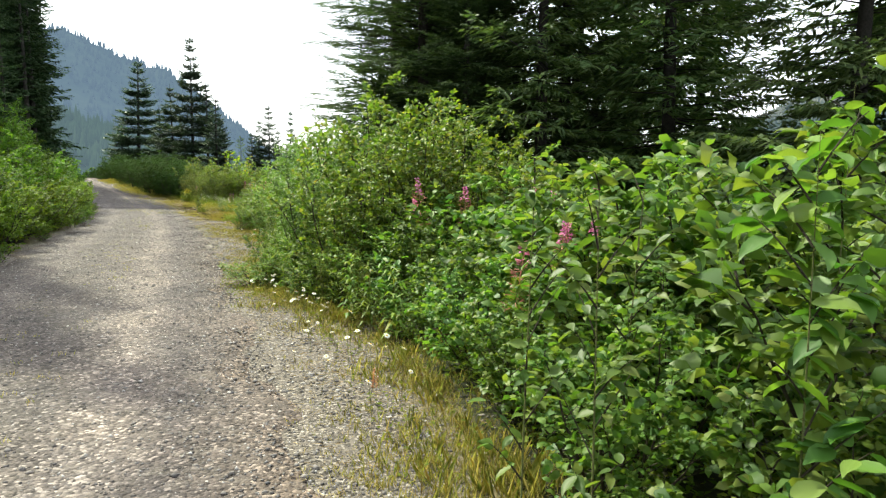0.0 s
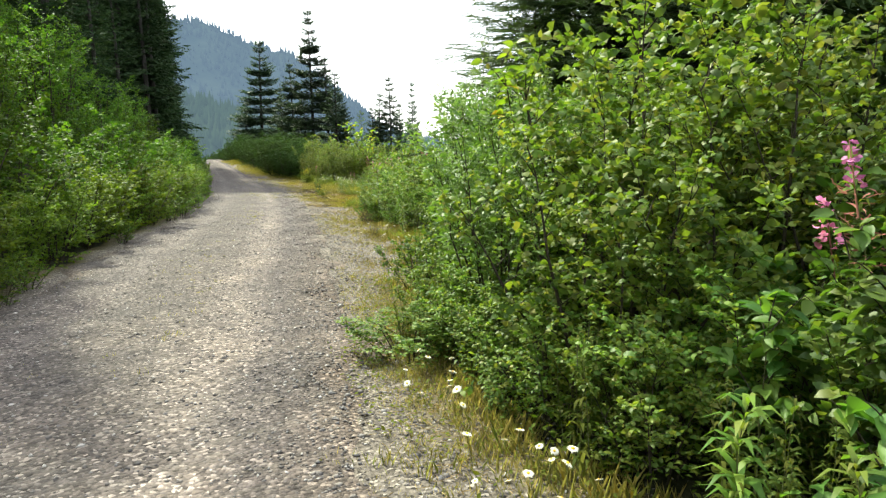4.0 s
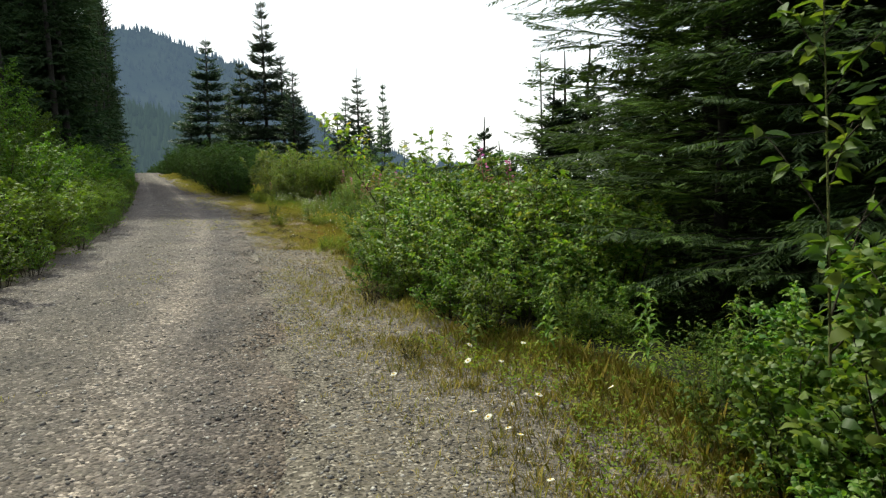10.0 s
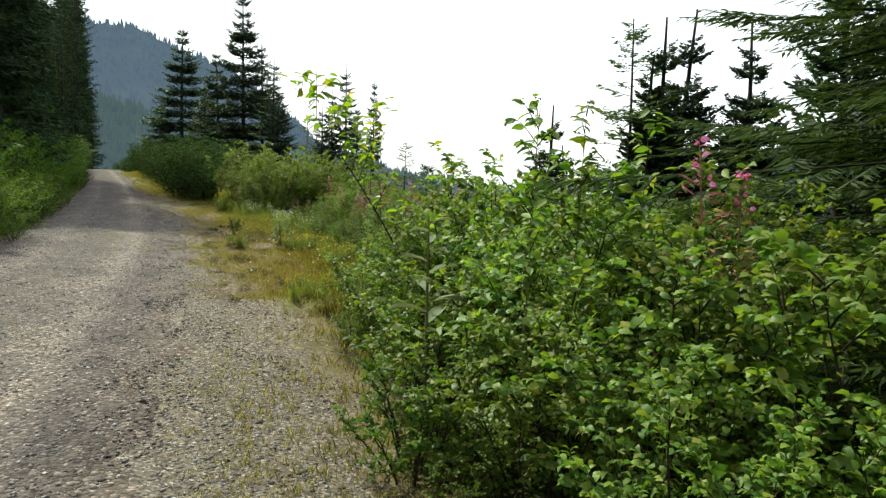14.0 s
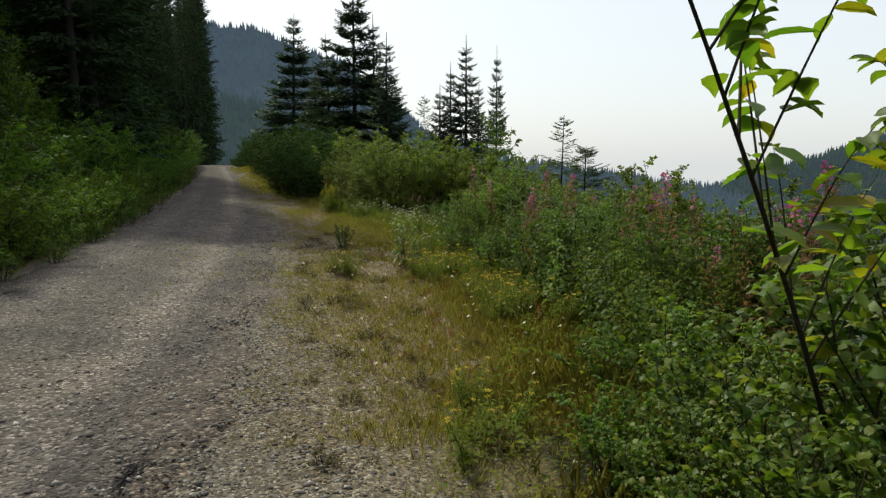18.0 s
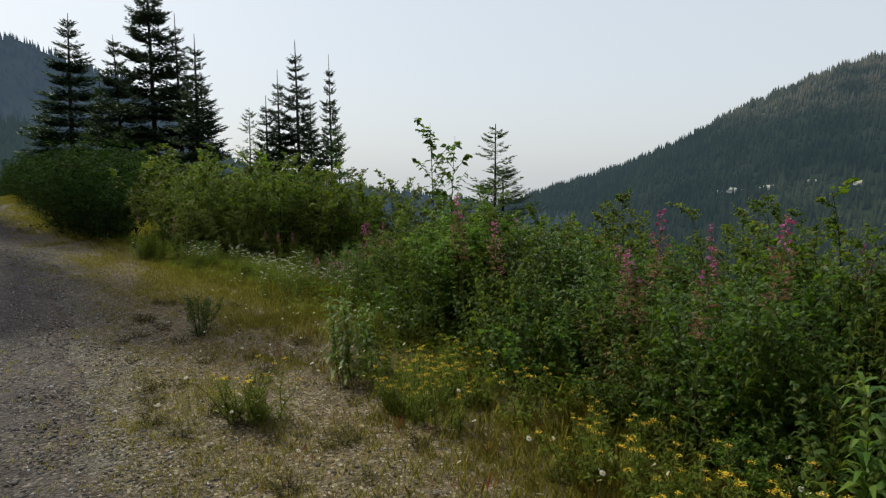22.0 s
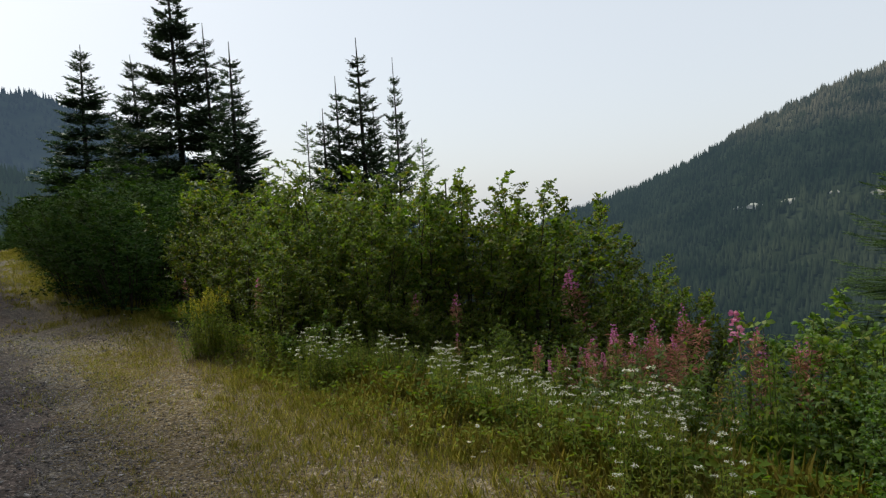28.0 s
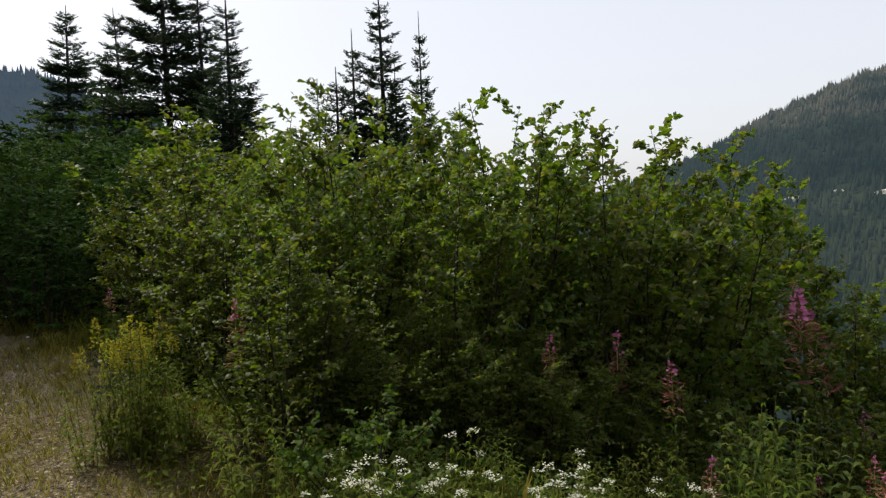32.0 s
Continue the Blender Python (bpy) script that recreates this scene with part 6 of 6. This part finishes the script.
# rust-brown dock
stems, leaves, _ = herb_meshes(63, 0.75, 4, 0.08, 46, 0.05, 0.5, M_RUSTY)
dock = thing("dock", "rust-brown seeding dock on the verge", "herb", "dock on the verge")
for one in stems:
    part("stem", one, dock)
tagged(part("seed_spike", leaves, dock), kind="stuff")
place(dock, 1.95, 5.7, 0.6)
for x, y, k in ((2.6, 6.9, 0.7), (1.05, 4.6, 0.3), (1.2, 29.2, 0.35), (1.5, 28.6, 0.4), (1.1, 40.3, 0.45)):
    another(dock, x, y, k)


# ---- grass and low herbs ----
def grass_field(name, n, seed, span, reach, label, mat, tall, wide=0.004, lush=1.6, bare=None):
    g = np.random.default_rng(seed)
    m = n // 7
    y = g.uniform(span[0], span[1], m)
    a, b = reach
    x = a(y) + (b(y) - a(y)) * g.uniform(0, 1, m)
    patch = np.sin(x * 3.1 + np.sin(y * 1.3) * 2) * np.sin(y * 2.2 + x) + 0.9 * np.sin(x * 0.9 + y * 0.7)
    edge = (x - a(y)) / np.maximum(b(y) - a(y), 0.05)
    keep = g.uniform(-1.4, 1.2, m) < patch + lush * edge - 0.4
    if bare:
        keep &= g.uniform(0, 1, m) > bare(x, y)
    x, y, edge = x[keep], y[keep], edge[keep]
    k = 7
    X = np.repeat(x, k) + g.normal(0, 0.03, len(x) * k)
    Y = np.repeat(y, k) + g.normal(0, 0.03, len(x) * k)
    h = tall * np.repeat(g.uniform(0.35, 1.1, len(x)) * (0.35 + 0.75 * edge), k) * g.uniform(0.5, 1.2, len(X))
    az = g.uniform(0, 6.28, len(X))
    out = g.uniform(0.1, 0.7, len(X))
    base = np.stack([X, Y, road_surface(X, Y) - 0.01], -1)
    way = np.stack([np.cos(az) * out, np.sin(az) * out, np.ones(len(X))], -1)
    face = np.stack([np.cos(az + 1.57), np.sin(az + 1.57), 0 * az], -1)
    me = mesh_from(name, *strips(base, way, face, h, np.full(len(X), wide) * (1 + 0.5 * h / tall), 0.25), mat)
    return tagged(new(name, me), label, "grass", kind="stuff")


grass_field("grass", 52000, 71, (1, 27), (lambda y: road_right(y) + 0.1, lambda y: plant_line(y) + 0.5), "thin dry yellow-green grass on the stony verge", M_PALE_GRASS, 0.12, 0.003, 1.1)
grass_field("grass", 98000, 72, (26, 36), (lambda y: road_right(y) + 0.15, lambda y: plant_line(y) + 0.7), "thin dry grass tufts on the wide stony verge", M_GRASS, 0.13, 0.003, 1.2)
grass_field("grass", 130000, 75, (35, 48), (lambda y: road_right(y) + 0.5, lambda y: plant_line(y) + 0.7), "golden dry grass on the wide verge", M_GRASS, 0.13, 0.003, 0.9, lambda x, y: 0.93 * np.exp(-(((x + 1.8 + 0.05 * np.sin(y * 2)) / 0.3) ** 2)) * (y > 38.5))
grass_field("grass", 40000, 76, (25, 42), (lambda y: plant_line(y) - 0.5, lambda y: plant_line(y) + 0.9), "tall yellow-green grass at the foot of the fireweed", M_GRASS, 0.28, 0.003, 1.2)
grass_field("grass", 45000, 80, (36.8, 42.0), (lambda y: plant_line(y) + 0.2, lambda y: plant_line(y) + 4.5), "tall pale grass among yarrow on the falling slope", M_GRASS, 0.45, 0.004, 0.6)
grass_field("grass", 3000, 82, (26.5, 34.5), (lambda y: road_right(y) + 0.9, lambda y: plant_line(y) + 0.1), "rust-brown dry sorrel among the verge grass", M_RUSTY, 0.15, 0.003, 0.5)
grass_field("grass", 26000, 83, (26.5, 34.5), (lambda y: plant_line(y) - 0.9, lambda y: plant_line(y) + 0.2), "tall golden grass among the yellow flowers", M_GRASS, 0.2, 0.0024, 1.0)
grass_field("grass", 14000, 84, (31, 47), (lambda y: road_right(y) - 1.3, lambda y: road_right(y) + 0.9), "short green weeds scattered over the edge of the gravel", M_PALE_GRASS, 0.07, 0.004, 0.1)
grass_field("grass", 30000, 73, (46, 70), (lambda y: road_right(y) - 0.3, lambda y: plant_line(y) + 0.6), "dry grass at the far verge", M_GRASS, 0.22, 0.008)
grass_field("grass", 9000, 78, (2.5, 8.2), (lambda y: plant_line(y) - 0.65, lambda y: plant_line(y) + 0.25), "taller golden grass with daisies at the foot of the shrubs", M_PALE_GRASS, 0.18, 0.0022, 0.8)
grass_field("grass", 16000, 79, (14.2, 18.6), (lambda y: plant_line(y) - 1.0, lambda y: plant_line(y) + 0.5), "green grass and moss on the open shoulder", M_GRASS, 0.15, 0.003, 1.6)
grass_field("grass", 12000, 77, (1, 44), (lambda y: road_left(y) + 1.1, lambda y: road_left(y) + 2.2), "sparse small weeds between the wheel tracks", M_PALE_GRASS, 0.05, 0.003, -0.5)
grass_field("grass", 40000, 74, (6, 60), (lambda y: road_left(y) + 0.35, lambda y: road_left(y) - 0.5), "dry grass along the uphill road edge", M_GRASS, 0.16, 0.005)


def straw(n, seed, span, reach):
    """Dry blades lying flat among the stones."""
    g = np.random.default_rng(seed)
    y = g.uniform(span[0], span[1], n)
    a, b = reach
    e = g.uniform(0, 1, n) ** 0.7
    x = a(y) + (b(y) - a(y)) * e + g.normal(0, 0.06, n)
    az = g.uniform(0, 6.28, n)
    base = np.stack([x, y, road_surface(x, y) + g.uniform(0.003, 0.02, n)], -1)
    way = np.stack([np.cos(az), np.sin(az), g.normal(0.06, 0.12, n)], -1)
    face = np.stack([g.normal(0, 0.4, n), g.normal(0, 0.4, n), np.ones(n)], -1)
    me = mesh_from("straw", *strips(base, way, face, g.uniform(0.03, 0.09, n), g.uniform(0.0018, 0.004, n), 0.1), M_STRAW)
    tagged(new("straw", me), "dry straw lying among the verge stones", "straw", kind="stuff")


straw(16000, 91, (1, 27), (lambda y: road_right(y) + 0.1, lambda y: plant_line(y) + 0.4))
straw(60000, 92, (26, 44), (lambda y: road_right(y) + 0.1, lambda y: plant_line(y) + 0.3))


def herb_carpet(n, seed, span, reach, label, size, mat=M_HERB, deep=0.22):
    g = np.random.default_rng(seed)
    y = g.uniform(span[0], span[1], n)
    a, b = reach
    x = a(y) + (b(y) - a(y)) * g.uniform(0, 1, n)
    keep = ~((y > 15.2) & (y < 18.7)) | (deep < 0.2)
    x, y = x[keep], y[keep]
    n, k = len(x), 6
    X, Y = np.repeat(x, k) + g.normal(0, 0.05, n * k), np.repeat(y, k) + g.normal(0, 0.05, n * k)
    az = g.uniform(0, 6.28, n * k)
    p = np.stack([X, Y, ground_height(X, Y) + g.uniform(0.0, deep, n * k)], -1)
    way = np.stack([np.cos(az), np.sin(az), g.uniform(-0.1, 0.8, n * k)], -1)
    face = np.tile([0, 0, 1.0], (n * k, 1)) + g.normal(0, 0.3, (n * k, 3))
    ln = size * g.uniform(0.5, 1.3, n * k)
    tagged(new("undergrowth", mesh_from("undergrowth", *blades(p, way, face, ln, ln * 0.5, 0.2, 0.1, "small"), mat)), label, "undergrowth", kind="stuff")


herb_carpet(9000, 81, (0.5, 27), (lambda y: plant_line(y) + 0.35, lambda y: plant_line(y) + 3.2), "low leafy undergrowth beneath the verge shrubs", 0.05)
herb_carpet(11000, 82, (27, 47), (lambda y: plant_line(y) + 0.15, lambda y: plant_line(y) + 5.5), "low leafy undergrowth between fireweed and shrubs", 0.07)
herb_carpet(9000, 83, (5, 60), (lambda y: road_left(y) - 0.1, lambda y: road_left(y) - 7), "leafy undergrowth on the uphill bank", 0.09)
herb_carpet(1500, 84, (14.4, 18.4), (lambda y: plant_line(y) - 0.5, lambda y: plant_line(y) + 1.3), "low yellow-green groundcover on the open shoulder", 0.035, M_YARROW, 0.08)
herb_carpet(500, 85, (3, 14), (lambda y: plant_line(y) - 0.35, lambda y: plant_line(y) + 0.3), "low weeds at the foot of the verge shrubs", 0.035, M_YARROW, 0.1)
herb_carpet(2000, 86, (25, 43), (lambda y: plant_line(y) - 0.5, lambda y: plant_line(y) + 0.6), "yellow-green weeds at the foot of the fireweed", 0.04, M_YARROW, 0.16)
herb_carpet(14000, 88, (-6, 62), (lambda y: plant_line(y) + 3.0, lambda y: plant_line(y) + 26), "low brush covering the downhill slope", 0.16, M_ALDER, 0.4)
herb_carpet(6000, 89, (-8, 60), (lambda y: road_left(y) - 6, lambda y: road_left(y) - 20), "low brush covering the uphill slope", 0.16, M_ALDER, 0.4)
